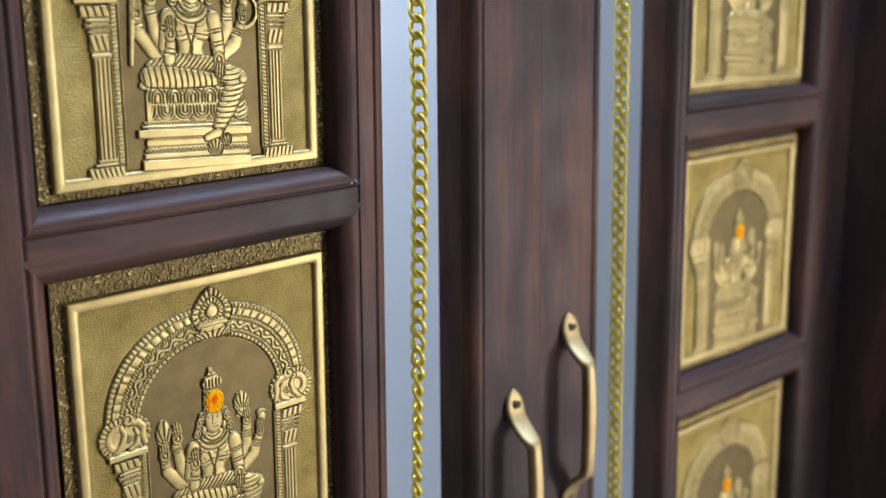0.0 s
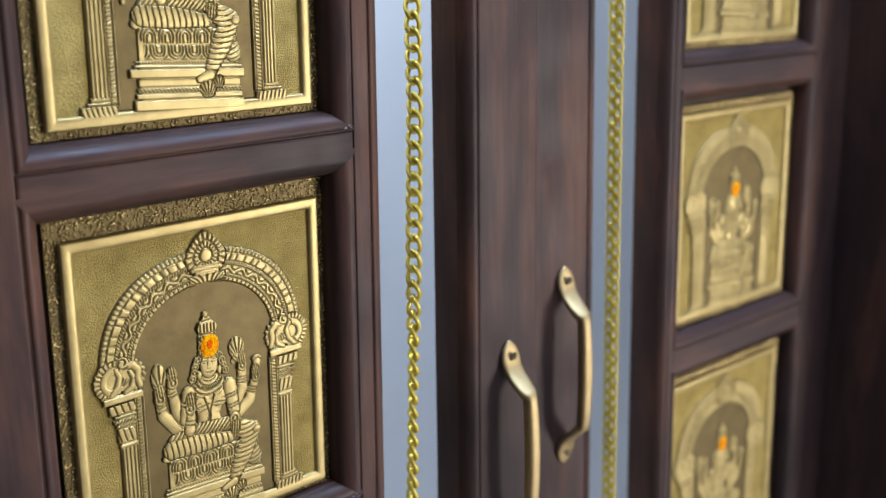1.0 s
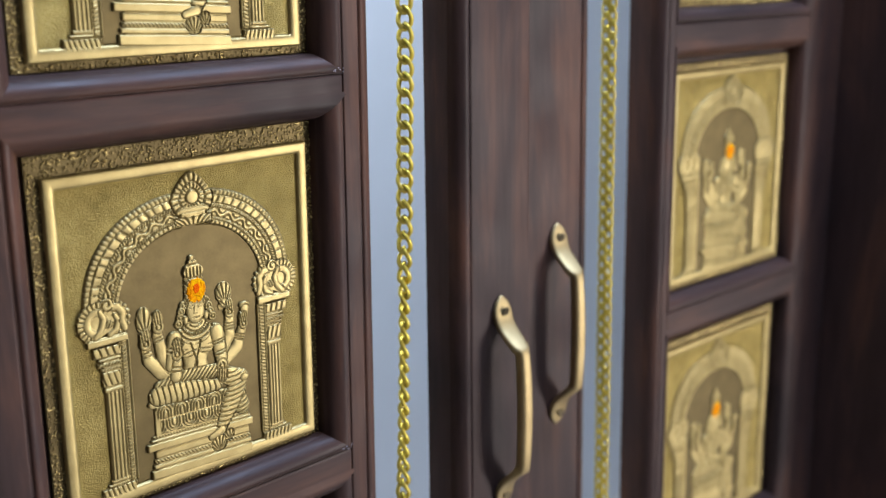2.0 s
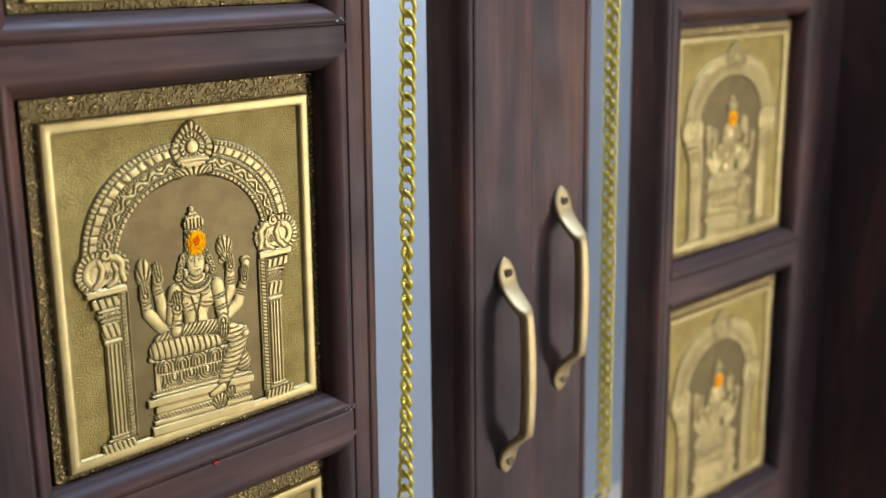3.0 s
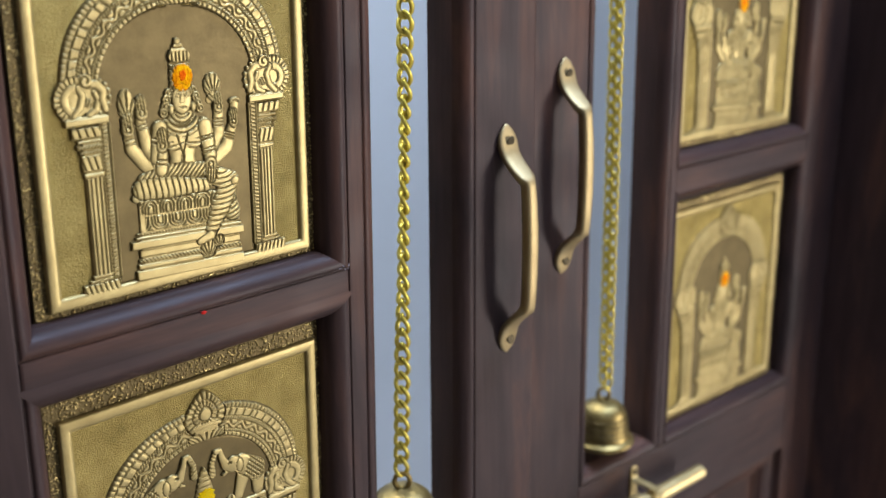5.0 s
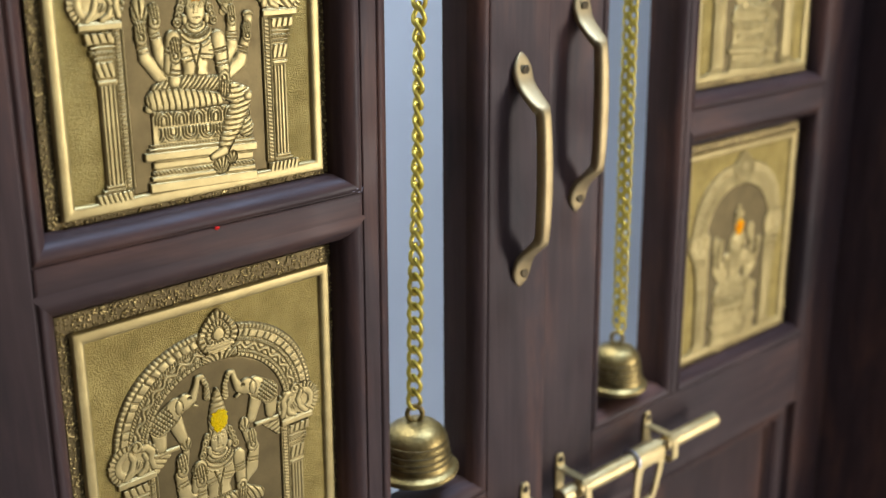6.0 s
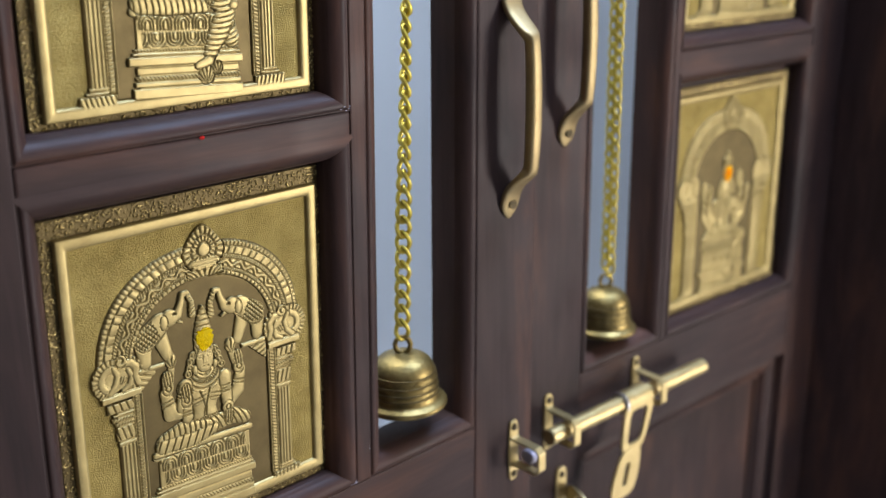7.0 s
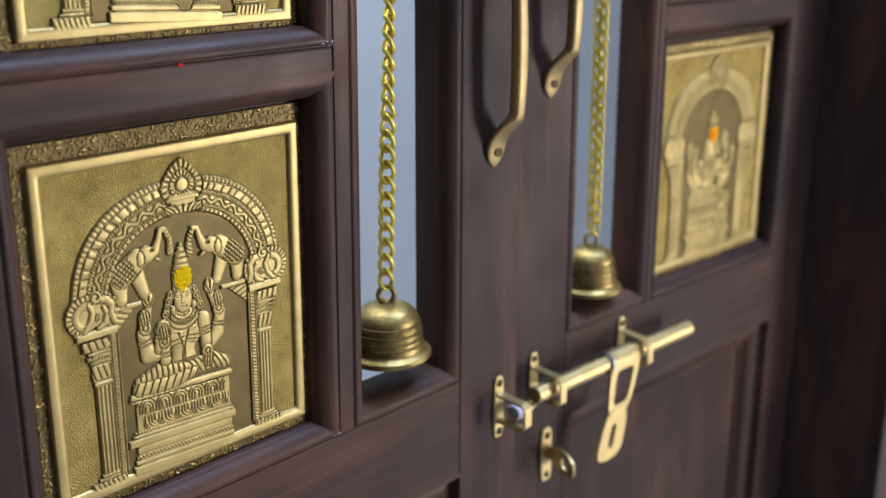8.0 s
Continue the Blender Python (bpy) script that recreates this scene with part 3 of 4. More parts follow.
def trunk_of(U, V, cu, neck_v):
    """Shoulders, breast and waist with necklaces, cross cords, belt and sash engraved."""
    k = neck_v
    chest = limb(U, V, [(cu - 0.0010, k - 0.0290), (cu - 0.0012, k - 0.0215), (cu, k - 0.0085)], [0.0084, 0.0070, 0.0110], 0.0036)[0]
    arms = limb(U, V, [(cu - 0.0125, k - 0.0060), (cu + 0.0120, k - 0.0075)], [0.0046, 0.0046], 0.0036)[0]
    h = np.maximum(chest, arms)
    for s in (-1, 1):
        breast = blob(U, V, (cu + s * 0.0055, k - 0.0135), 0.0050, 0.0046) ** 0.6 * 0.0016
        h = np.where(breast > 0, np.maximum(h, 0.0033 + breast), h)
        h = np.where((breast > 0) & (V < k - 0.0130) & (wave(V + 0.15 * (U - cu) * s, 0.0024) < 0.24), 0.0014, h)
    r = np.hypot(U - cu, (V - k - 0.0030) * 0.92)
    lines = (wave(r, 0.0023) < 0.34) & (r > 0.0045) & (r < 0.0135) & (V < k)
    beads = (r > 0.0068) & (r < 0.0091) & (wave(np.arctan2(V - k, U - cu), 0.19) < 0.36) & (V < k - 0.001)
    lines |= beads
    for s in (-1, 1):
        cord = np.abs(U - cu - s * 0.30 * (V - k + 0.0205) * (V > k - 0.0205) + 0.0010) < 0.00036
        lines |= cord & (V < k - 0.0100) & (V > k - 0.0300)
        lines |= (np.abs(U - cu + 0.0010 - s * 0.0007 - 0.13 * (V - k + 0.0205)) < 0.00030) & (V < k - 0.0205)
        # tassels over the shoulders
        q = np.hypot(U - cu - s * 0.0060, V - k - 0.0020)
        lines |= (np.abs(U - cu) > 0.0085) & (V > k - 0.0105) & (wave(q, 0.0021) < 0.32)
    belt = V - (k - 0.0262) - 4 * (U - cu) ** 2
    lines |= (np.abs(belt) < 0.00034) | (np.abs(belt + 0.0024) < 0.00034) | ((belt < 0) & (belt > -0.0024) & (wave(U, 0.0015) < 0.34))
    return np.where(lines & (h > 0.0018), GROOVE, h), 0.0036


def seated_pendant(U, V):
    """Enthroned, one leg folded on the seat, the other hanging on a lotus foot."""
    locks, face = head_and_hair(U, V, 0.0738, 0.0912)
    v = V + 0.05 * (U - 0.047)
    arms = [limb(U, V, [(0.0610, 0.0600), (0.0520, 0.0618), (0.0452, 0.0700), (0.0440, 0.0775)], [0.0036, 0.0040, 0.0034, 0.0028], 0.0030, bands=(0.35, 0.65)),
            limb(U, V, [(0.0580, 0.0620), (0.0535, 0.0700), (0.0510, 0.0830)], [0.0034, 0.0036, 0.0030], 0.0028, bands=(0.72, 0.86)),
            limb(U, V, [(0.0890, 0.0570), (0.0985, 0.0636), (0.1022, 0.0735)], [0.0038, 0.0040, 0.0030], 0.0030, bands=(0.45, 0.58, 0.71)),
            limb(U, V, [(0.0890, 0.0640), (0.0942, 0.0715), (0.0946, 0.0825)], [0.0034, 0.0036, 0.0030], 0.0028, bands=(0.35, 0.50, 0.65))]
    held = [fan(U, V, (0.0440, 0.0918), 0.0052, 10, 1.5), open_palm(U, V, (0.0438, 0.0795), 1, 0.0032), open_palm(U, V, (0.0516, 0.0868), 1, 0.0034),
            fan(U, V, (0.0918, 0.0965), 0.0060, 11, 1.05), limb(U, V, [(0.0915, 0.0905), (0.0900, 0.0890)], [0.0030, 0.0022], 0.0030, 0.3, 0.0017), open_palm(U, V, (0.0945, 0.0850), 1, 0.0030),
            dome(U, V, (0.1044, 0.0868), 0.0034, 0.0022, 0.0034), limb(U, V, [(0.1044, 0.0845), (0.1042, 0.0800)], [0.0030, 0.0017], 0.0032), open_palm(U, V, (0.1030, 0.0762), 1, 0.0028)]
    thigh = limb(U, v, [(0.0492, 0.0494), (0.0640, 0.0490), (0.0850, 0.0478)], [0.0054, 0.0056, 0.0034], 0.0044)[0]
    thigh = np.where((thigh > 0.0012) & (wave(U + 26 * (v - 0.0500) ** 2 * np.sign(0.0500 - v) + 0.25 * v, 0.0034) < 0.17), GROOVE, thigh)
    cloth = limb(U, v, [(0.0500, 0.0545), (0.0640, 0.0575), (0.0860, 0.0560)], [0.0030, 0.0036, 0.0040], 0.0036)[0]
    cloth = np.where((cloth > 0.0010) & (wave(U - 0.9 * v, 0.0027) < 0.25), GROOVE, cloth)
    q = np.hypot(U - 0.0955, V - 0.0640)
    shin = limb(U, V, [(0.0900, 0.0500), (0.0990, 0.0455), (0.0920, 0.0320), (0.0862, 0.0215)], [0.0052, 0.0058, 0.0058, 0.0036], 0.0050)[0]
    shin = np.where((shin > 0.0012) & (wave(q + 0.10 * (U - 0.095), 0.0027) < 0.25), GROOVE, shin)
    hem = limb(U, V, [(0.0985, 0.0360), (0.1000, 0.0290)], [0.0040, 0.0050], 0.0034)[0]
    hem = np.where((hem > 0.0008) & (wave(np.hypot(U - 0.0965, V - 0.0400), 0.0024) < 0.33), GROOVE, hem)
    toe = dome(U, V, (0.1020, 0.0455), 0.0030, 0.0024, 0.0046)
    legs = [(cloth, 0.0032), (thigh, 0.0036), (hem, 0.0030), (shin, 0.0042), toe, fan(U, V, (0.0838, 0.0118), 0.0056, 10, 0.9), fan(U, V, (0.0905, 0.0148), 0.0036, 8, 1.0),
            limb(U, V, [(0.0790, 0.0168), (0.0858, 0.0188)], [0.0020, 0.0028], 0.0050)]
    front = [limb(U, V, [(0.0606, 0.0782), (0.0580, 0.0640)], [0.0042, 0.0038], 0.0038, bands=(0.35, 0.5)), limb(U, V, [(0.0600, 0.0575), (0.0612, 0.0655)], [0.0036, 0.0030], 0.0046, bands=(0.35, 0.62)),
             open_palm(U, V, (0.0612, 0.0695), 1, 0.0034), limb(U, V, [(0.0860, 0.0762), (0.0882, 0.0605)], [0.0044, 0.0036], 0.0044, bands=(0.32, 0.42, 0.72, 0.84)), open_palm(U, V, (0.0880, 0.0562), -1, 0.0036)]
    h = layers(*arms, *held, trunk_of(U, V, 0.0735, 0.0840), *legs, *front, *locks, *crown_tiers(U, V), face)
    return np.where(h > 0.0002, 0.86 * h, -1)


def seated_pendant_staff(U, V):
    h = seated_pendant(U, V)
    staff, top = limb(U, V, [(0.0400, 0.0560), (0.0432, 0.1010)], [0.0013, 0.0022], 0.0030)
    r = np.hypot(U - 0.1035, V - 0.0800)
    bow = 0.0030 * (np.abs(r - 0.0085) < 0.0010) * (U > 0.1035)
    more = np.maximum(staff, bow)
    return np.maximum(h, np.where(more > 0.0002, more, -1))


def seated_crossed(U, V):
    """Cross-legged on the lotus, buds in the raised hands."""
    locks, face = head_and_hair(U, V, 0.0723, 0.0920)
    v = V + 0.06 * (U - 0.044)
    arms = [limb(U, V, [(0.0575, 0.0660), (0.0505, 0.0672), (0.0482, 0.0800)], [0.0038, 0.0046, 0.0034], 0.0034, bands=(0.45, 0.62)),
            limb(U, V, [(0.0868, 0.0630), (0.0922, 0.0680), (0.0944, 0.0790)], [0.0036, 0.0044, 0.0034], 0.0034, bands=(0.35, 0.52)),
            limb(U, V, [(0.0510, 0.0850), (0.0524, 0.0920)], [0.0026, 0.0022], 0.0030), fan(U, V, (0.0526, 0.0968), 0.0040, 6, 1.1), open_palm(U, V, (0.0496, 0.0822), 1, 0.0036),
            limb(U, V, [(0.0915, 0.0850), (0.0893, 0.0905)], [0.0026, 0.0022], 0.0030), fan(U, V, (0.0888, 0.0950), 0.0040, 6, 1.1), open_palm(U, V, (0.0932, 0.0815), 1, 0.0036)]
    knees = limb(U, v, [(0.0450, 0.0528), (0.0560, 0.0564), (0.0720, 0.0545), (0.0880, 0.0562), (0.0958, 0.0535)], [0.0044, 0.0052, 0.0044, 0.0052, 0.0040], 0.0040)[0]
    knees = np.where((knees > 0.0010) & (wave(U + 0.30 * np.sign(U - 0.0720) * v + 24 * (v - 0.05) ** 2, 0.0032) < 0.22), GROOVE, knees)
    shins = limb(U, v, [(0.0440, 0.0504), (0.0620, 0.0498), (0.0760, 0.0526)], [0.0040, 0.0042, 0.0030], 0.0046)[0]
    shins = np.where((shins > 0.0010) & (wave(U - 0.3 * v - 20 * (v - 0.047) ** 2, 0.0044) < 0.15), GROOVE, shins)
    seat = limb(U, v, [(0.0400, 0.0466), (0.0985, 0.0468)], [0.0020, 0.0020], 0.0036)
    front = [limb(U, V, [(0.0600, 0.0800), (0.0572, 0.0690)], [0.0042, 0.0036], 0.0038, bands=(0.4, 0.55)), limb(U, V, [(0.0600, 0.0620), (0.0602, 0.0680)], [0.0034, 0.0030], 0.0046, bands=(0.3, 0.6)), open_palm(U, V, (0.0598, 0.0722), 1, 0.0036),
             limb(U, V, [(0.0840, 0.0785), (0.0848, 0.0640)], [0.0042, 0.0034], 0.0044, bands=(0.36, 0.48, 0.60)), open_palm(U, V, (0.0850, 0.0600), -1, 0.0036)]
    h = layers(*arms, seat, trunk_of(U, V, 0.0720, 0.0852), (knees, 0.0034), (shins, 0.0038), *front, *locks, *crown_cone(U, V), face)
    return np.where(h > 0.0002, 0.86 * h, -1)


def elephant_h(U, V, side, c):
    """c: the middle of its back; written for one facing right."""
    x, y = (U - c[0]) * side, V - c[1]
    trunk = limb(x, y, [(0.0115, 0.0066), (0.0150, 0.0082), (0.0174, 0.0140), (0.0184, 0.0182), (0.0210, 0.0186), (0.0236, 0.0125), (0.0236, 0.0060)],
                 [0.0036, 0.0028, 0.0020, 0.0017, 0.0016, 0.0017, 0.0022], 0.0034)[0]
    trunk = np.where((x > 0.0216) & (trunk > 0.001) & (wave(y - 0.4 * x, 0.0022) < 0.26), GROOVE, trunk)
    legs = [limb(x, y, [(-0.0055, -0.002), (-0.0050, -0.0128)], [0.0050, 0.0036], 0.0028), limb(x, y, [(0.0040, -0.001), (0.0078, -0.0120)], [0.0046, 0.0032], 0.0028)]
    back = limb(x, y, [(-0.0040, -0.0005), (0.0050, 0.0060)], [0.0066, 0.0058], 0.0034)[0]
    cloth = (wave(x + y, 0.0029) < 0.26) | (wave(x - y, 0.0029) < 0.26)
    on = (x + 0.5 * y < 0.0040) & (y > -0.0045 + 0.2 * x)
    back = np.where((back > 0.0020) & on & cloth, GROOVE, back)
    head = np.maximum(dome(x, y, (0.0102, 0.0076), 0.0048, 0.0048, 0.0038)[0], trunk)
    head = np.where(np.hypot((x - 0.0128) / 0.0013, (y - 0.0092) / 0.0008) < 1, GROOVE, head)
    ear = dome(x, y, (0.0066, 0.0058), 0.0024, 0.0042, 0.0042)
    tusk = limb(x, y, [(0.0140, 0.0050), (0.0172, 0.0035)], [0.0012, 0.0008], 0.0040)
    drop = -0.0150 if side > 0 else -0.0160
    ledge = slab(x, y, -0.0100, 0.0060, drop - 0.0028, drop) * 0.0032
    corbel = np.where((y < drop - 0.003) & (y > drop - 0.0120) & (x > -0.0100) & (x < 0.0045 + 1.1 * (y - drop)), np.where(wave(y + 0.4 * x, 0.0030) < 0.28, GROOVE, 0.0028), 0.0)
    h = layers((corbel, 0.0024), (ledge, 0.0032), *legs, (back, 0.0034), tusk, (head, 0.0034), ear)
    return np.where(h > 0.0002, h, -1)


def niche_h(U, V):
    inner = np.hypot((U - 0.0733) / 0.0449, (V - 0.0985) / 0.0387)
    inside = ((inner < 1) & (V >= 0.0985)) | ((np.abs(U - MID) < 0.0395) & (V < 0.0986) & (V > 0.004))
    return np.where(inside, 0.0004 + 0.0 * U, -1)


def frame_h(U, V, wider=0.0, lower=0.0, upper=0.0):
    d = np.minimum(np.minimum(U + wider, W - U), np.minimum(V + lower, H + upper - V))
    t = np.clip(d / 0.0064, 0, 1)
    h = 0.0038 * np.sin(np.clip(0.06 + t * 0.94, 0, 1) * math.pi) ** 0.32
    return np.where((d > 0) & (d < 0.0064), h, -1)


rng = np.random.default_rng(7)
CELLS = rng.random((160, 160))


def value_noise(U, V, size):
    x, y = U / size + 40.0, V / size + 40.0
    i, j = np.floor(x).astype(int), np.floor(y).astype(int)
    fx, fy = x - i, y - j
    fx, fy = fx * fx * (3 - 2 * fx), fy * fy * (3 - 2 * fy)
    g = lambda a, b: CELLS[a % 160, b % 160]
    return (g(i, j) * (1 - fx) + g(i + 1, j) * fx) * (1 - fy) + (g(i, j + 1) * (1 - fx) + g(i + 1, j + 1) * fx) * fy


def border_h(U, V):
    """Short worm-like strokes beaten into the rim of the plate."""
    ring = (U < 0.0006) | (U > W - 0.0006) | (V < 0.0006) | (V > H - 0.0006)
    n = value_noise(U, V, 0.0009) * 0.55 + value_noise(U + 0.3, V, 0.00055) * 0.45
    worm = np.clip((n - 0.552) / 0.20, 0, 1)
    return np.where(ring, 0.0002 + 0.0008 * worm, -1)


def relief(name, hf, u0, u1, v0, v1, res, mat, parent, shear, base=FIELD_Y, label="", ground=None, level=0.00115):
    """A beaten relief: the height over the plate as a grid of faces where it stands proud; ground: the darker metal for
    faces below level: patina, with recess shade painted in along the grooves.
    """
    nu, nv = int((u1 - u0) / res) + 1, int((v1 - v0) / res) + 1
    U, V = np.meshgrid(np.linspace(u0, u1, nu), np.linspace(v0, v1, nv))
    Hh = hf(U, V)
    Hh = np.where(Hh > 0.0008, Hh + 0.00010 * (value_noise(U, V, 0.0016) - 0.5), Hh)
    Y = base - np.where(Hh > 0, 0.0028 * (1 - np.exp(-np.maximum(Hh, 0) / 0.0025)), -0.0006)
    X = U + shear * (V - H / 2)
    co = np.stack([X, Y, V], -1).reshape(-1, 3)
    keep = Hh > 0
    cell = keep[:-1, :-1] | keep[1:, :-1] | keep[:-1, 1:] | keep[1:, 1:]
    idx = np.arange(nu * nv).reshape(nv, nu)
    quads = np.stack([idx[:-1, :-1], idx[:-1, 1:], idx[1:, 1:], idx[1:, :-1]], -1)[cell]
    used = np.unique(quads)
    remap = np.full(nu * nv, -1)
    remap[used] = np.arange(len(used))
    ob = mesh_part(name, co[used].tolist(), remap[quads].tolist(), mat, parent, label)
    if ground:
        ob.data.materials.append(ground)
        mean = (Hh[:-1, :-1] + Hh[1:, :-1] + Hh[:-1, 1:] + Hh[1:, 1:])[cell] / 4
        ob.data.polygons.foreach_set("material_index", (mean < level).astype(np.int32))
    return ob


def paste_patch(figure, c, ru, rv, lift):
    """Paste smeared over the relief round c."""
    def h(U, V):
        wob = 0.34 * (value_noise(U + c[0] * 7, V, 0.0008) - 0.5) + 0.20 * (value_noise(U, V + 0.2, 0.0040) - 0.5)
        d = np.hypot((U - c[0]) / ru, (V - c[1]) / rv) + wob
        top = np.maximum(figure(U, V), 0.0024) + lift + 0.0006 * value_noise(U, V, 0.0007)
        return np.where((d < 1) & (np.abs(U - 0.0742) < 0.0066), top, -1)
    return h


def plaque(label, x, z, sx, sz, figure, margins, shear, colour, elephants=False, fine=1.0, wider=0.0, lower=0.0, upper=0.0):
    """x, z: the lower inner corner of its raised frame."""
    root = tagged(empty("brass_plaque"), label, "plaque", "brass plaques on the door leaves")
    ml, mr, mb, mt = margins
    res = 0.00032 * fine
    sk = lambda u, v: u + shear * (v - H / 2)
    bm = box_bm(-ml, W + mr, FIELD_Y + 0.0016, FIELD_Y + 0.0042, -mb, H + mt, 0.0004)
    for v in bm.verts:
        v.co.x = sk(v.co.x, v.co.z)
    part("back_plate", bm, BRASS_PATINA, root)
    relief("hammered_border", border_h, -ml + 0.0004, W + mr - 0.0004, -mb + 0.0004, H + mt - 0.0004, 0.00034 * fine, BRASS_BORDER, root, shear, FIELD_Y + 0.0016, "speckled hammered border", BRASS_PATINA, 0.0005)
    bm = box_bm(0.001 - wider, W - 0.001, FIELD_Y, FIELD_Y + 0.0014, 0.001 - lower, H - 0.001 + upper, 0.0003)
    for v in bm.verts:
        v.co.x = sk(v.co.x, v.co.z)
    part("field", bm, BRASS_FIELD, root, "grainy darkened brass ground")
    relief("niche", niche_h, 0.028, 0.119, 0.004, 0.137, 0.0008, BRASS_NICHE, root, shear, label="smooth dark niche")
    relief("raised_frame", lambda U, V: frame_h(U, V, wider, lower, upper), -wider, W, -lower, H + upper, 0.00056 * fine, BRASS_RELIEF, root, shear)
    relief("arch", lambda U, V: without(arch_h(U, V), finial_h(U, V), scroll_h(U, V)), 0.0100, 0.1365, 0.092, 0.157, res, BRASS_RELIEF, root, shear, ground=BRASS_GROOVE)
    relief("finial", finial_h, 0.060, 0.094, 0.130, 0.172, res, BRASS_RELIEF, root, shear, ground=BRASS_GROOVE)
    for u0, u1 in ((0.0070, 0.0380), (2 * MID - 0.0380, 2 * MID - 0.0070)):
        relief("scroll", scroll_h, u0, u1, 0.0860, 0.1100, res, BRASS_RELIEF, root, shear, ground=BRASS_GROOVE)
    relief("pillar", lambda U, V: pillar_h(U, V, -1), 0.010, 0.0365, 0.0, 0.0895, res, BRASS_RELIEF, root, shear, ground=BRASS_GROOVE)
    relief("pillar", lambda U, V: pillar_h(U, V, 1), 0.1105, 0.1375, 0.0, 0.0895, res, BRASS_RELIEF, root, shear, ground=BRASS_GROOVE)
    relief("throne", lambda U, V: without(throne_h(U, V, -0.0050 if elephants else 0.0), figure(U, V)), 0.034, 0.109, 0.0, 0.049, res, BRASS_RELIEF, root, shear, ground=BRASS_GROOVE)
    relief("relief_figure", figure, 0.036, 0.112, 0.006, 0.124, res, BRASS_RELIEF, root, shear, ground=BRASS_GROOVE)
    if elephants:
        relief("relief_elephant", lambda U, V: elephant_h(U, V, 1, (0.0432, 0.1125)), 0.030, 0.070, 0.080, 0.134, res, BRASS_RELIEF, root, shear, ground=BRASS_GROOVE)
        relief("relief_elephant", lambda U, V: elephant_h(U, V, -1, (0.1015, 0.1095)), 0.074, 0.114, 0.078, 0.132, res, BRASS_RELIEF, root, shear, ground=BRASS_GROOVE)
    box = (0.064, 0.085, 0.088, 0.112)
    if colour == "orange":
        relief("paste_mark", paste_patch(figure, (0.0746, 0.1020), 0.0056, 0.0064, 0.0003), *box, res, PASTE_ORANGE, root, shear, label="orange turmeric paste")
        relief("paste_mark", paste_patch(figure, (0.0748, 0.1030), 0.0021, 0.0028, 0.0007), *box, res, PASTE_RED, root, shear, label="red vermilion dot")
    else:
        relief("paste_mark", paste_patch(figure, (0.0730, 0.1035), 0.0054, 0.0062, 0.0003), *box, res, PASTE_YELLOW, root, shear, label="yellow turmeric paste")
    root.scale = (sx, 1, sz)
    root.location = (x, 0, z)
    return root


MARG = (0.0095, 0.0085, 0.0065, 0.0120)
plaque("antiqued brass relief plaque of an enthroned four-armed figure with a staff", 0.0925, 1.3690, 1.0, 1.0, seated_pendant_staff, MARG, 0.027, "orange", wider=0.0030, lower=0.0022, upper=0.0012)
plaque("antiqued brass relief plaque of an enthroned figure, orange paste on crown", 0.0875, 1.1420, 1.0, 1.0, seated_pendant, MARG, 0.027, "orange", wider=0.0030, lower=0.0022, upper=0.0012)
plaque("antiqued brass relief plaque of a cross-legged figure between two elephants", 0.0795, 0.9060, 1.02, 1.03, seated_crossed, MARG, 0.027, "yellow", True, wider=0.0034, lower=0.0005, upper=0.0026)
MARG_R = (0.0052, 0.0070, 0.0045, 0.0060)
SXR = 0.164 / W
right_plaque = plaque("antiqued brass relief plaque of an enthroned figure under an arch", 0.6145, 1.1425, SXR, 0.1805 / H, seated_pendant, MARG_R, 0.0, "orange", fine=1.35)
for x, z, hgt in ((0.6175, 1.3795, 0.1805), (0.6120, 0.8955, 0.1890)):
    c = copy_thing(right_plaque, Matrix.Translation((x, 0, z)))
    c.scale = (SXR, 1, hgt / H)
    c.matrix_world = RIGHT @ Matrix.LocRotScale((x, 0, z), None, (SXR, 1, hgt / H))
right_plaque.matrix_world = RIGHT @ Matrix.LocRotScale((0.6145, 0, 1.1425), None, (SXR, 1, 0.1805 / H))


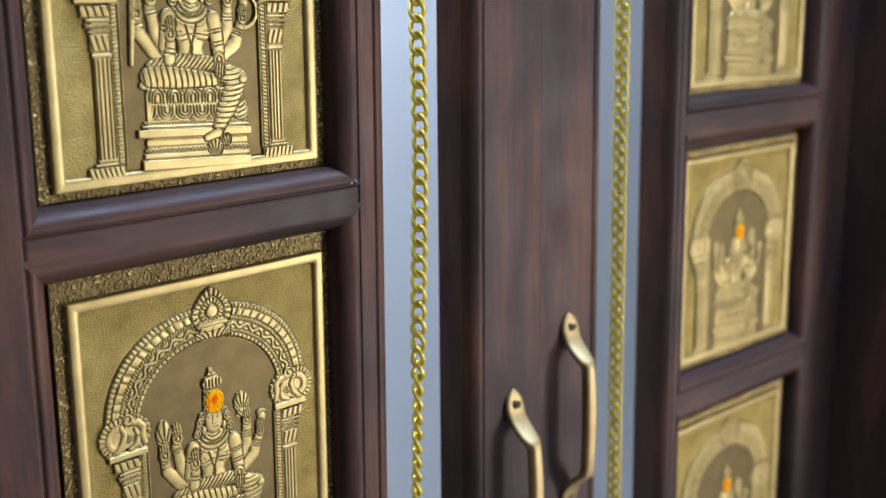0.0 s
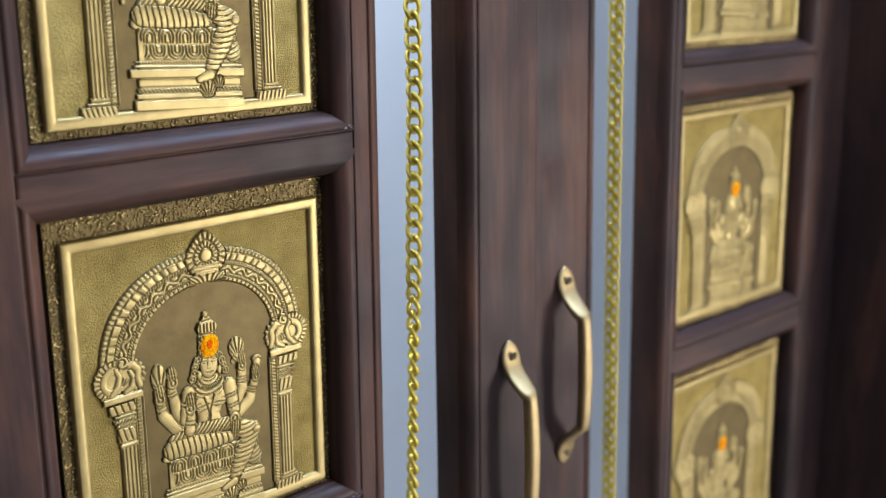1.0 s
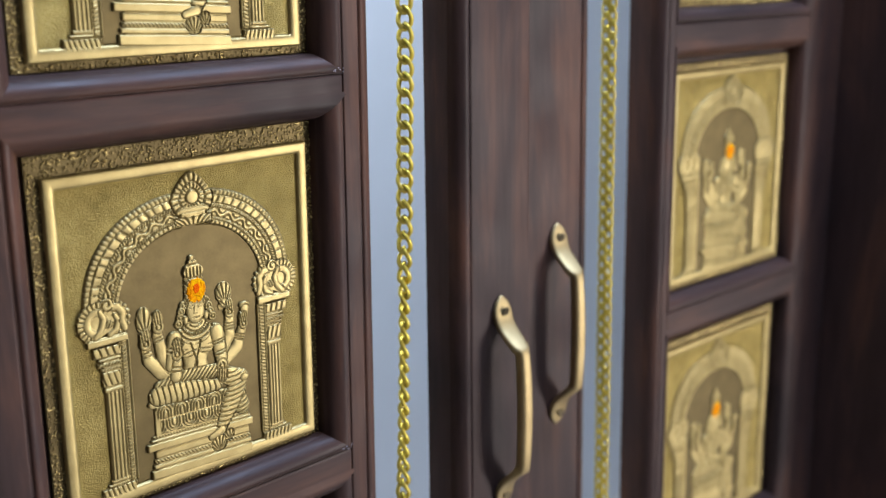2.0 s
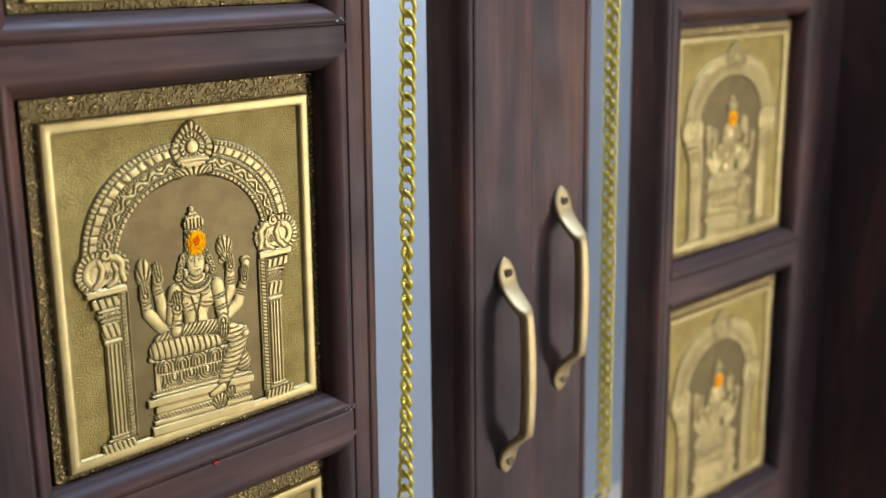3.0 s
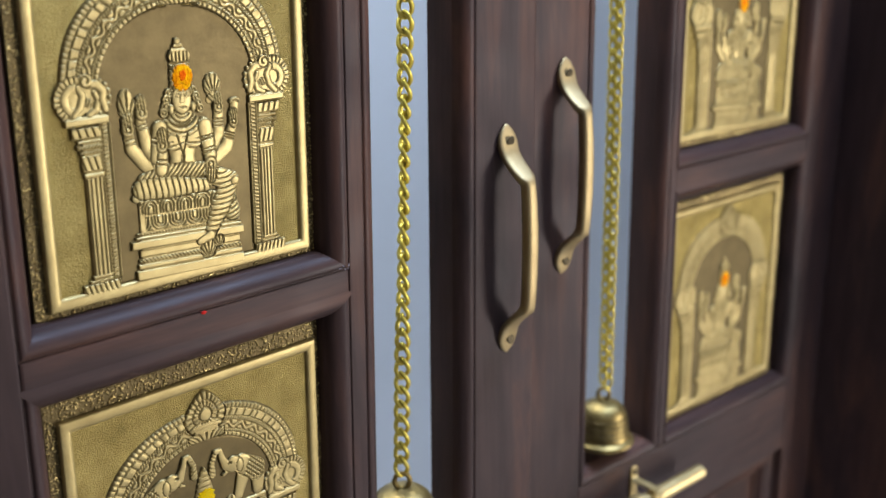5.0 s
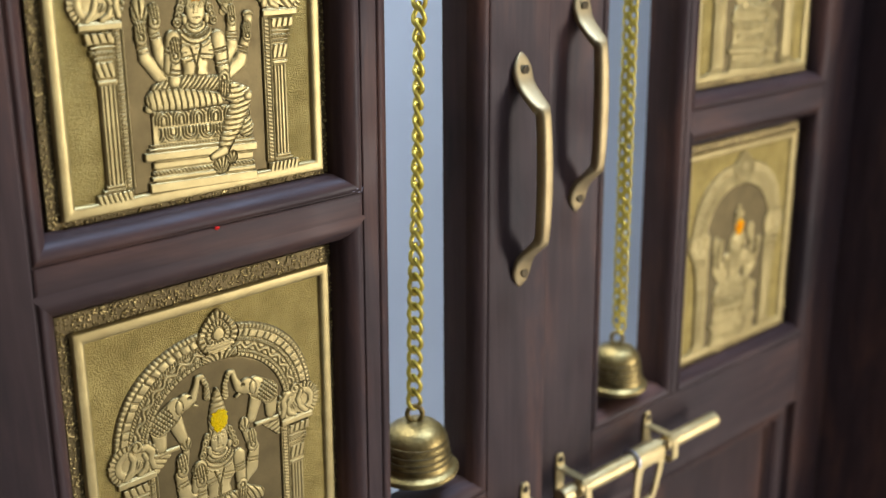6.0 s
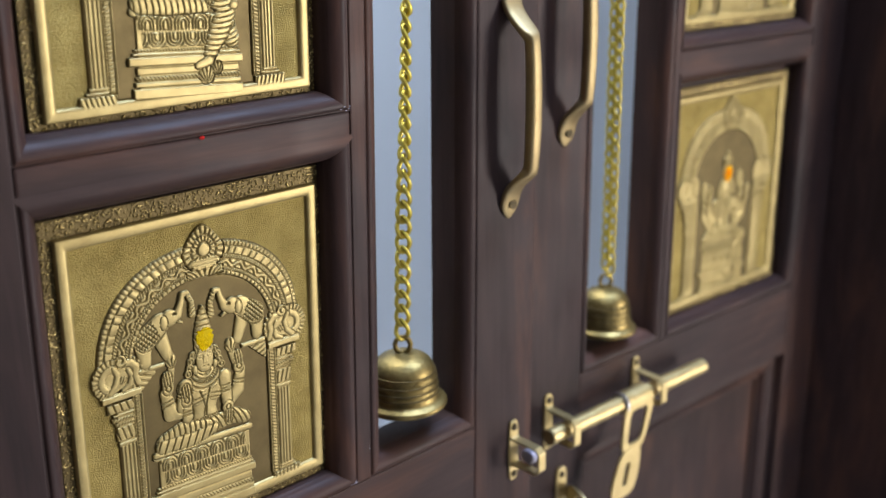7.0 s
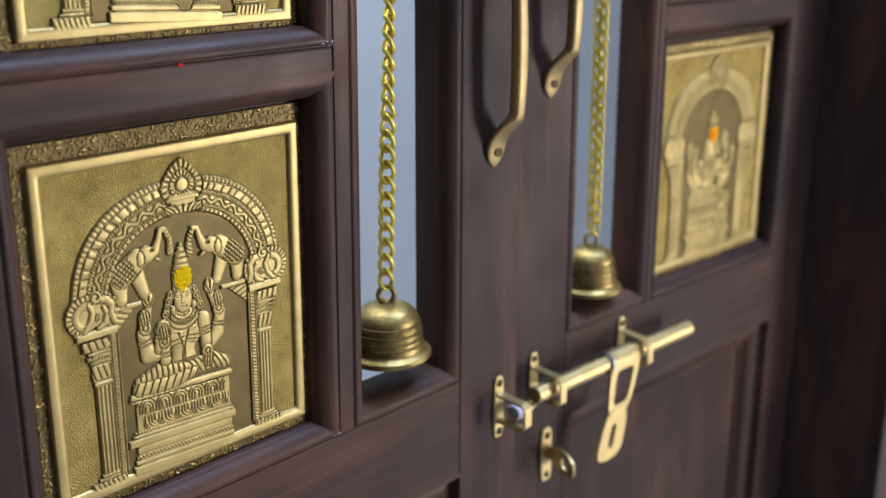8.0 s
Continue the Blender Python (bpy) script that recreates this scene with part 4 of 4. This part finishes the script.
# ---- handles ----
def handle():
    root = tagged(empty("door_handle"), "satin brass pull handle with pointed leaf-shaped feet", "handle", "pull handles on the meeting stiles")
    half = [(0.0790, -0.0006, 0.0008, 0.0006), (0.0776, -0.0010, 0.0026, 0.0010), (0.0748, -0.0016, 0.0054, 0.0016), (0.0708, -0.0022, 0.0076, 0.0020), (0.0670, -0.0030, 0.0084, 0.0024), (0.0635, -0.0042, 0.0084, 0.0026),
            (0.0600, -0.0062, 0.0080, 0.0028), (0.0560, -0.0108, 0.0081, 0.0026), (0.0520, -0.0168, 0.0080, 0.0027), (0.0485, -0.0228, 0.0077, 0.0028), (0.0452, -0.0282, 0.0070, 0.0032), (0.0440, -0.0298, 0.0060, 0.0038),
            (0.0428, -0.0306, 0.0046, 0.0042), (0.0400, -0.0318, 0.0045, 0.0042), (0.0300, -0.0331, 0.0048, 0.0042), (0.0150, -0.0342, 0.0051, 0.0042), (0.0, -0.0346, 0.0052, 0.0042)]
    half = [(z, 0.64 * y, w, t) for z, y, w, t in half]
    rows = half + [(-z, y, w, t) for z, y, w, t in half[-2::-1]]
    pts = [Vector((0, y, z)) for z, y, w, t in rows]
    bm = bmesh.new()
    rings, n = [], 20
    for i, (z, y, w, t) in enumerate(rows):
        d = (pts[min(i + 1, len(pts) - 1)] - pts[max(i - 1, 0)]).normalized()
        out = d.cross(Vector((1, 0, 0))).normalized()
        ring = []
        for k in range(n):
            a = 2 * math.pi * k / n
            ca, sa = math.cos(a), math.sin(a)
            ring.append(bm.verts.new(pts[i] + Vector((1, 0, 0)) * w * math.copysign(abs(ca) ** 0.6, ca) + out * t * math.copysign(abs(sa) ** 0.6, sa)))
        rings.append(ring)
    for a, b in zip(rings, rings[1:]):
        for k in range(n):
            bm.faces.new((a[k], a[(k + 1) % n], b[(k + 1) % n], b[k]))
    bm.faces.new(rings[0][::-1])
    bm.faces.new(rings[-1])
    bmesh.ops.recalc_face_normals(bm, faces=bm.faces[:])
    grip = part("grip", bm, BRASS_HANDLE, root, smooth=True)
    # dark discs put in for the shade inside the screw holes
    for s in (1, -1):
        bm = lathe([(0.0001, 0), (0.0030, 0), (0.0036, 0.0006), (0.0030, 0.0011), (0.0012, 0.0008), (0.0001, 0.0008)], 20)
        tilt = Matrix.Rotation(radians(12 * s), 4, "X")
        bmesh.ops.transform(bm, verts=bm.verts[:], matrix=Matrix.Translation((0, -0.0042, 0.0682 * s)) @ tilt @ Matrix.Rotation(radians(90), 4, "X"))
        part("screw", bm, DARK_METAL, root, "dark disc standing in for the screw hole", True)
    return root


handle_1 = handle()
handle_1.matrix_world = Matrix.Translation((0.3866, F, 1.1130))
handle_2 = copy_thing(handle_1, RIGHT @ Matrix.Translation((0.4645, F, 1.1475)))


# ---- chains and bells ----
PITCH = 0.0099


def link_bm():
    pts = []
    for k in range(28):
        a = 2 * math.pi * k / 28
        turn = -radians(52) * math.sin(a)
        w = 0.0043 * math.copysign(abs(math.cos(a)) ** 0.8, math.cos(a))
        pts.append((w * math.cos(turn), w * math.sin(turn), 0.0066 * math.sin(a)))
    return tube(pts, 0.00155, 8, True)


LINK = bpy.data.meshes.new("link")
bm = link_bm()
bm.to_mesh(LINK)
bm.free()
LINK.materials.append(BRASS_CHAIN)
LINK.shade_smooth()


def chain(label, x, y, z0, z1, twist, sway, m, broad=1.0):
    root = tagged(empty("chain", Matrix.Translation((x, y, z0))), label, "chain", "brass chains in the door slots")
    n = int((z1 - z0) / PITCH)
    for k in range(n):
        ob = new("link", LINK)
        ob.parent = root
        ob.matrix_local = pose(sway(k / n), 0, (k + 0.5) * PITCH, 0, random.uniform(-3, 3), twist(z0 + k * PITCH) + random.uniform(-6, 6)) @ Matrix.Diagonal((broad, broad, 1, 1))
    hook = [(sway(1.0) + 0.004 * math.cos(a), 0, n * PITCH + 0.004 + 0.004 * math.sin(a)) for a in [2 * math.pi * k / 20 for k in range(20)]]
    part("hook_ring", tube(hook, 0.0012, 8, True), BRASS_CHAIN, root, smooth=True)
    part("hook_pin", box_bm(sway(1.0) - 0.0015, sway(1.0) + 0.0015, -0.0015, 0.0015, n * PITCH + 0.006, z1 - z0 + 0.012, 0.0004), BRASS_CHAIN, root)
    root.matrix_world = m @ root.matrix_world
    return root


def bell(label, x, y, z, m, mat, wide, tall):
    """z: the rim. Height 0.054 with a loop on top."""
    root = tagged(empty("bell", Matrix.Translation((x, y, z))), label, "bell", "brass bells on the chains")
    prof = [(0.0255, 0.0014), (0.0280, 0.0), (0.0296, 0.0006), (0.0304, 0.0022), (0.0304, 0.0040), (0.0294, 0.0054), (0.0270, 0.0064), (0.0254, 0.0080), (0.0248, 0.0100), (0.0249, 0.0128),
            (0.0245, 0.0132), (0.0249, 0.0137), (0.0247, 0.0180), (0.0242, 0.0184), (0.0245, 0.0189), (0.0241, 0.0238), (0.0236, 0.0242), (0.0238, 0.0248), (0.0229, 0.0306),
            (0.0223, 0.0310), (0.0224, 0.0316), (0.0214, 0.0350), (0.0196, 0.0388), (0.0164, 0.0422), (0.0116, 0.0448), (0.0066, 0.0462), (0.0001, 0.0466)]
    cup = part("cup", lathe(prof, 56), mat, root, smooth=True)
    cup.data.set_sharp_from_angle(angle=radians(50))
    for r, zz in ((0.0249, 0.0132), (0.0246, 0.0184), (0.0239, 0.0243), (0.0227, 0.0311)):
        ring = [(r * math.cos(2 * math.pi * k / 48), r * math.sin(2 * math.pi * k / 48), zz) for k in range(48)]
        part("engraved_line", tube(ring, 0.0005, 6, True), BRASS_PATINA, root, smooth=True)
    # engraved petals round the waist
    verts, faces = [], []
    for k in range(14):
        a0 = 2 * math.pi * k / 14
        for s in range(9):
            f = s / 8
            a = a0 + f * 2 * math.pi / 14
            zz = 0.0258 + 0.0040 * math.sin(f * math.pi)
            r = 0.0238 - (zz - 0.0248) * 0.16 + 0.0001
            for dz, dr in ((-0.0005, -0.0005), (0, 0.0003), (0.0005, -0.0005)):
                verts.append(((r + dr) * math.cos(a), (r + dr) * math.sin(a), zz + dz))
        b = k * 27
        for s in range(8):
            for q in range(2):
                i = b + s * 3 + q
                faces.append((i, i + 3, i + 4, i + 1))
    mesh_part("engraved_band", verts, faces, BRASS_PATINA, root)
    loop = [(0.0054 * math.cos(a), 0, 0.0530 + 0.0070 * math.sin(a)) for a in [2 * math.pi * k / 24 for k in range(24)]]
    part("loop", tube(loop, 0.0019, 8, True), mat, root, smooth=True)
    root.matrix_world = m @ root.matrix_world @ Matrix.Rotation(radians(-40), 4, "Z") @ Matrix.Diagonal((wide, wide, tall, 1))
    return root


BELL_Y = 0.006
chain("yellow brass curb chain hanging in the door slot", 0.3028, BELL_Y, 0.9675, 1.915, lambda z: -52 - 62 * min(max((z - 1.03) / 0.06, 0), 1) * min(max((1.27 - z) / 0.08, 0), 1) + 7 * math.sin(z * 31), lambda f: min(0.0190, 0.048 * f * 0.947), Matrix(), 0.96)
bell("ribbed brass bell with a flared rim on a chain", 0.3028, BELL_Y, 0.9200, Matrix(), BRASS_BELL, 0.94, 0.79)
# a second strand is added to give this chain its doubled look
for dx, dy, dz in ((0.0011, -0.0015, 0.0), (-0.0011, 0.0015, 0.0051)):
    chain("one of two strands doubling the yellow brass curb chain", 0.5340 + dx, 0.002 + dy, 0.9510 + dz, 1.905, lambda z: -54 + 10 * math.sin(z * 9), lambda f: 0.0, RIGHT, 0.70)
bell("ribbed brass bell with a flared rim on a chain", 0.5340, 0.004, 0.9020, RIGHT, BRASS_BELL, 0.86, 0.80)


# ---- bolt ----
def strap(points, x, width, thick):
    """A flat bent strip through (y, z) points."""
    bm = bmesh.new()
    rows = []
    for i, (y, z) in enumerate(points):
        p = Vector((0, y, z))
        a, b = Vector((0, *points[max(i - 1, 0)])), Vector((0, *points[min(i + 1, len(points) - 1)]))
        t = (b - a).normalized()
        nrm = t.cross(Vector((1, 0, 0))).normalized() * thick / 2
        w = width / 2 * (0.55 if i in (0, len(points) - 1) else 1.0)
        rows.append([bm.verts.new((x + s * w, p.y + q * nrm.y, p.z + q * nrm.z)) for s, q in ((-1, -1), (1, -1), (1, 1), (-1, 1))])
    for a, b in zip(rows, rows[1:]):
        for k in range(4):
            bm.faces.new((a[k], a[(k + 1) % 4], b[(k + 1) % 4], b[k]))
    bm.faces.new(rows[0][::-1])
    bm.faces.new(rows[-1])
    bmesh.ops.recalc_face_normals(bm, faces=bm.faces[:])
    bmesh.ops.bevel(bm, geom=bm.edges[:], offset=0.0004, segments=1, affect="EDGES")
    return bm


def bracket_points(z, out, up=0.022, halfw=0.0095):
    f = F - 0.0012
    return [(f, z + up), (f, z + up - 0.003), (f, z + halfw + 0.003), (f - 0.002, z + halfw + 0.0005), (f - out + 0.003, z + halfw), (f - out, z + halfw - 0.003), (f - out, z - halfw + 0.003),
            (f - out + 0.003, z - halfw), (f - 0.002, z - halfw - 0.0005), (f, z - halfw - 0.003), (f, z - up + 0.003), (f, z - up)]


def round_plate(cx, cz, rx, rz, y0, y1, n=32):
    """A flat plate with rounded ends, its edges eased."""
    at = superellipse(cx, cz, rx, rz, 0.42)
    rim = [at(2 * math.pi * k / n) for k in range(n)]
    bm = bmesh.new()
    rings = [[bm.verts.new((cx + (x - cx) * f, y, cz + (z - cz) * g)) for x, z in rim] for f, g, y in ((0.9, 0.98, y0), (1, 1, y0 + 0.0005), (1, 1, y1))]
    for a, b in zip(rings, rings[1:]):
        for k in range(n):
            bm.faces.new((a[k], a[(k + 1) % n], b[(k + 1) % n], b[k]))
    bm.faces.new(rings[0])
    bm.faces.new(rings[-1][::-1])
    bmesh.ops.recalc_face_normals(bm, faces=bm.faces[:])
    return bm


def screw_head(parent, x, y, z, mat=STEEL, r=0.0030):
    bm = lathe([(0.0001, 0), (r, 0), (r * 0.85, 0.0009), (r * 0.4, 0.0013), (0.0001, 0.0013)], 16)
    bmesh.ops.transform(bm, verts=bm.verts[:], matrix=Matrix.Translation((x, y, z)) @ Matrix.Rotation(radians(90), 4, "X"))
    part("screw", bm, mat, parent, "small round screw head", True)


def plate_with_hole(outer, inner, y0, y1, n=48):
    """A flat plate in the x-z plane with one hole; outer and inner give (x, z) for an angle."""
    bm = bmesh.new()
    rings = []
    for fn, y in ((outer, y0), (inner, y0), (inner, y1), (outer, y1)):
        rings.append([bm.verts.new((fn(2 * math.pi * k / n)[0], y, fn(2 * math.pi * k / n)[1])) for k in range(n)])
    for i in range(4):
        a, b = rings[i], rings[(i + 1) % 4]
        for k in range(n):
            bm.faces.new((a[k], a[(k + 1) % n], b[(k + 1) % n], b[k]))
    bmesh.ops.recalc_face_normals(bm, faces=bm.faces[:])
    return bm


def superellipse(cx, cz, rx, rz, p, slant=0.0, taper=0.0):
    def at(a):
        c, s = math.cos(a), math.sin(a)
        x, z = rx * math.copysign(abs(c) ** p, c), rz * math.copysign(abs(s) ** p, s)
        return cx + x * (1 + taper * z / rz) + slant * z, cz + z
    return at


BOLT_Z, BOLT_Y = 0.8515, F - 0.0195
bolt = tagged(empty("sliding_bolt"), "polished brass sliding door bolt with a hanging padlock hasp", "bolt")
part("rod", rod_x(0.4330, 0.6290, BOLT_Y, BOLT_Z, 0.0066), BRASS_BOLT, bolt, smooth=True).data.set_sharp_from_angle(angle=radians(40))
for x in (0.4520, 0.5590):
    br = part("bracket", strap(bracket_points(BOLT_Z, 0.0300, 0.0150, 0.0110), x, 0.0074, 0.0020), BRASS_BOLT, bolt)
    part("base_plate", round_plate(x, BOLT_Z, 0.0046, 0.0235, F - 0.0020, F - 0.0001), BRASS_BOLT, br)
    screw_head(br, x, F - 0.0020, BOLT_Z + 0.0185, DARK_METAL)
    screw_head(br, x, F - 0.0020, BOLT_Z - 0.0185, DARK_METAL)
sleeve = part("sleeve", rod_x(0.5190, 0.5480, BOLT_Y, BOLT_Z, 0.0092), BRASS_BOLT, bolt, smooth=True)
sleeve.data.set_sharp_from_angle(angle=radians(40))
part("collar", rod_x(0.5160, 0.5188, BOLT_Y, BOLT_Z, 0.0098), STEEL, bolt, "thin pale steel collar")
hy = BOLT_Y - 0.0090
hasp = part("hasp", plate_with_hole(superellipse(0.5290, BOLT_Z - 0.0190, 0.0165, 0.0230, 0.45, 0.20, 0.16), superellipse(0.5292, BOLT_Z - 0.0200, 0.0102, 0.0150, 0.4, 0.20, 0.12), hy, hy + 0.0024), BRASS_BOLT, bolt, "flat brass hasp with a window and a slot")
part("hasp_tongue", plate_with_hole(superellipse(0.5175, BOLT_Z - 0.0585, 0.0150, 0.0215, 0.62, 0.26, -0.12), superellipse(0.5165, BOLT_Z - 0.0600, 0.0032, 0.0100, 0.5, 0.22), hy - 0.0010, hy + 0.0014), BRASS_BOLT, hasp)
bolt.matrix_world = RIGHT

keeper = tagged(empty("bolt_keeper"), "brass keeper strap for the bolt on the closed leaf", "keeper")
part("base_plate", round_plate(0.3930, 0.8560, 0.0048, 0.0240, F - 0.0020, F - 0.0001), BRASS_BOLT, keeper)
part("stop", rod_x(0.3955, 0.4060, F - 0.0125, 0.8535, 0.0058), NYLON_AND_GLINT, keeper, "pale lilac nylon stop", True)
part("strap", strap(bracket_points(0.8560, 0.0270, 0.0150), 0.3930, 0.0076, 0.0020), BRASS_BOLT, keeper)
for dz in (0.0190, -0.0190):
    screw_head(keeper, 0.3930, F - 0.0020, 0.8560 + dz, DARK_METAL)

staple = tagged(empty("padlock_staple"), "brass padlock staple with a round eye below the bolt", "staple")
part("base_plate", round_plate(0.4685, 0.7820, 0.0060, 0.0235, F - 0.0022, F - 0.0001), BRASS_BOLT, staple)
bm = plate_with_hole(superellipse(0.0, 0.0, 0.0170, 0.0095, 0.8), superellipse(-0.0045, 0.0, 0.0065, 0.0055, 1.0), -0.0011, 0.0011)
bmesh.ops.transform(bm, verts=bm.verts[:], matrix=Matrix.Translation((0.4700, F - 0.0180, 0.7810)) @ Matrix.Rotation(radians(72), 4, "Z"))
part("eye", bm, BRASS_BOLT, staple)
for z in (0.7990, 0.7645):
    screw_head(staple, 0.4685, F - 0.0022, z, DARK_METAL)
staple.matrix_world = RIGHT
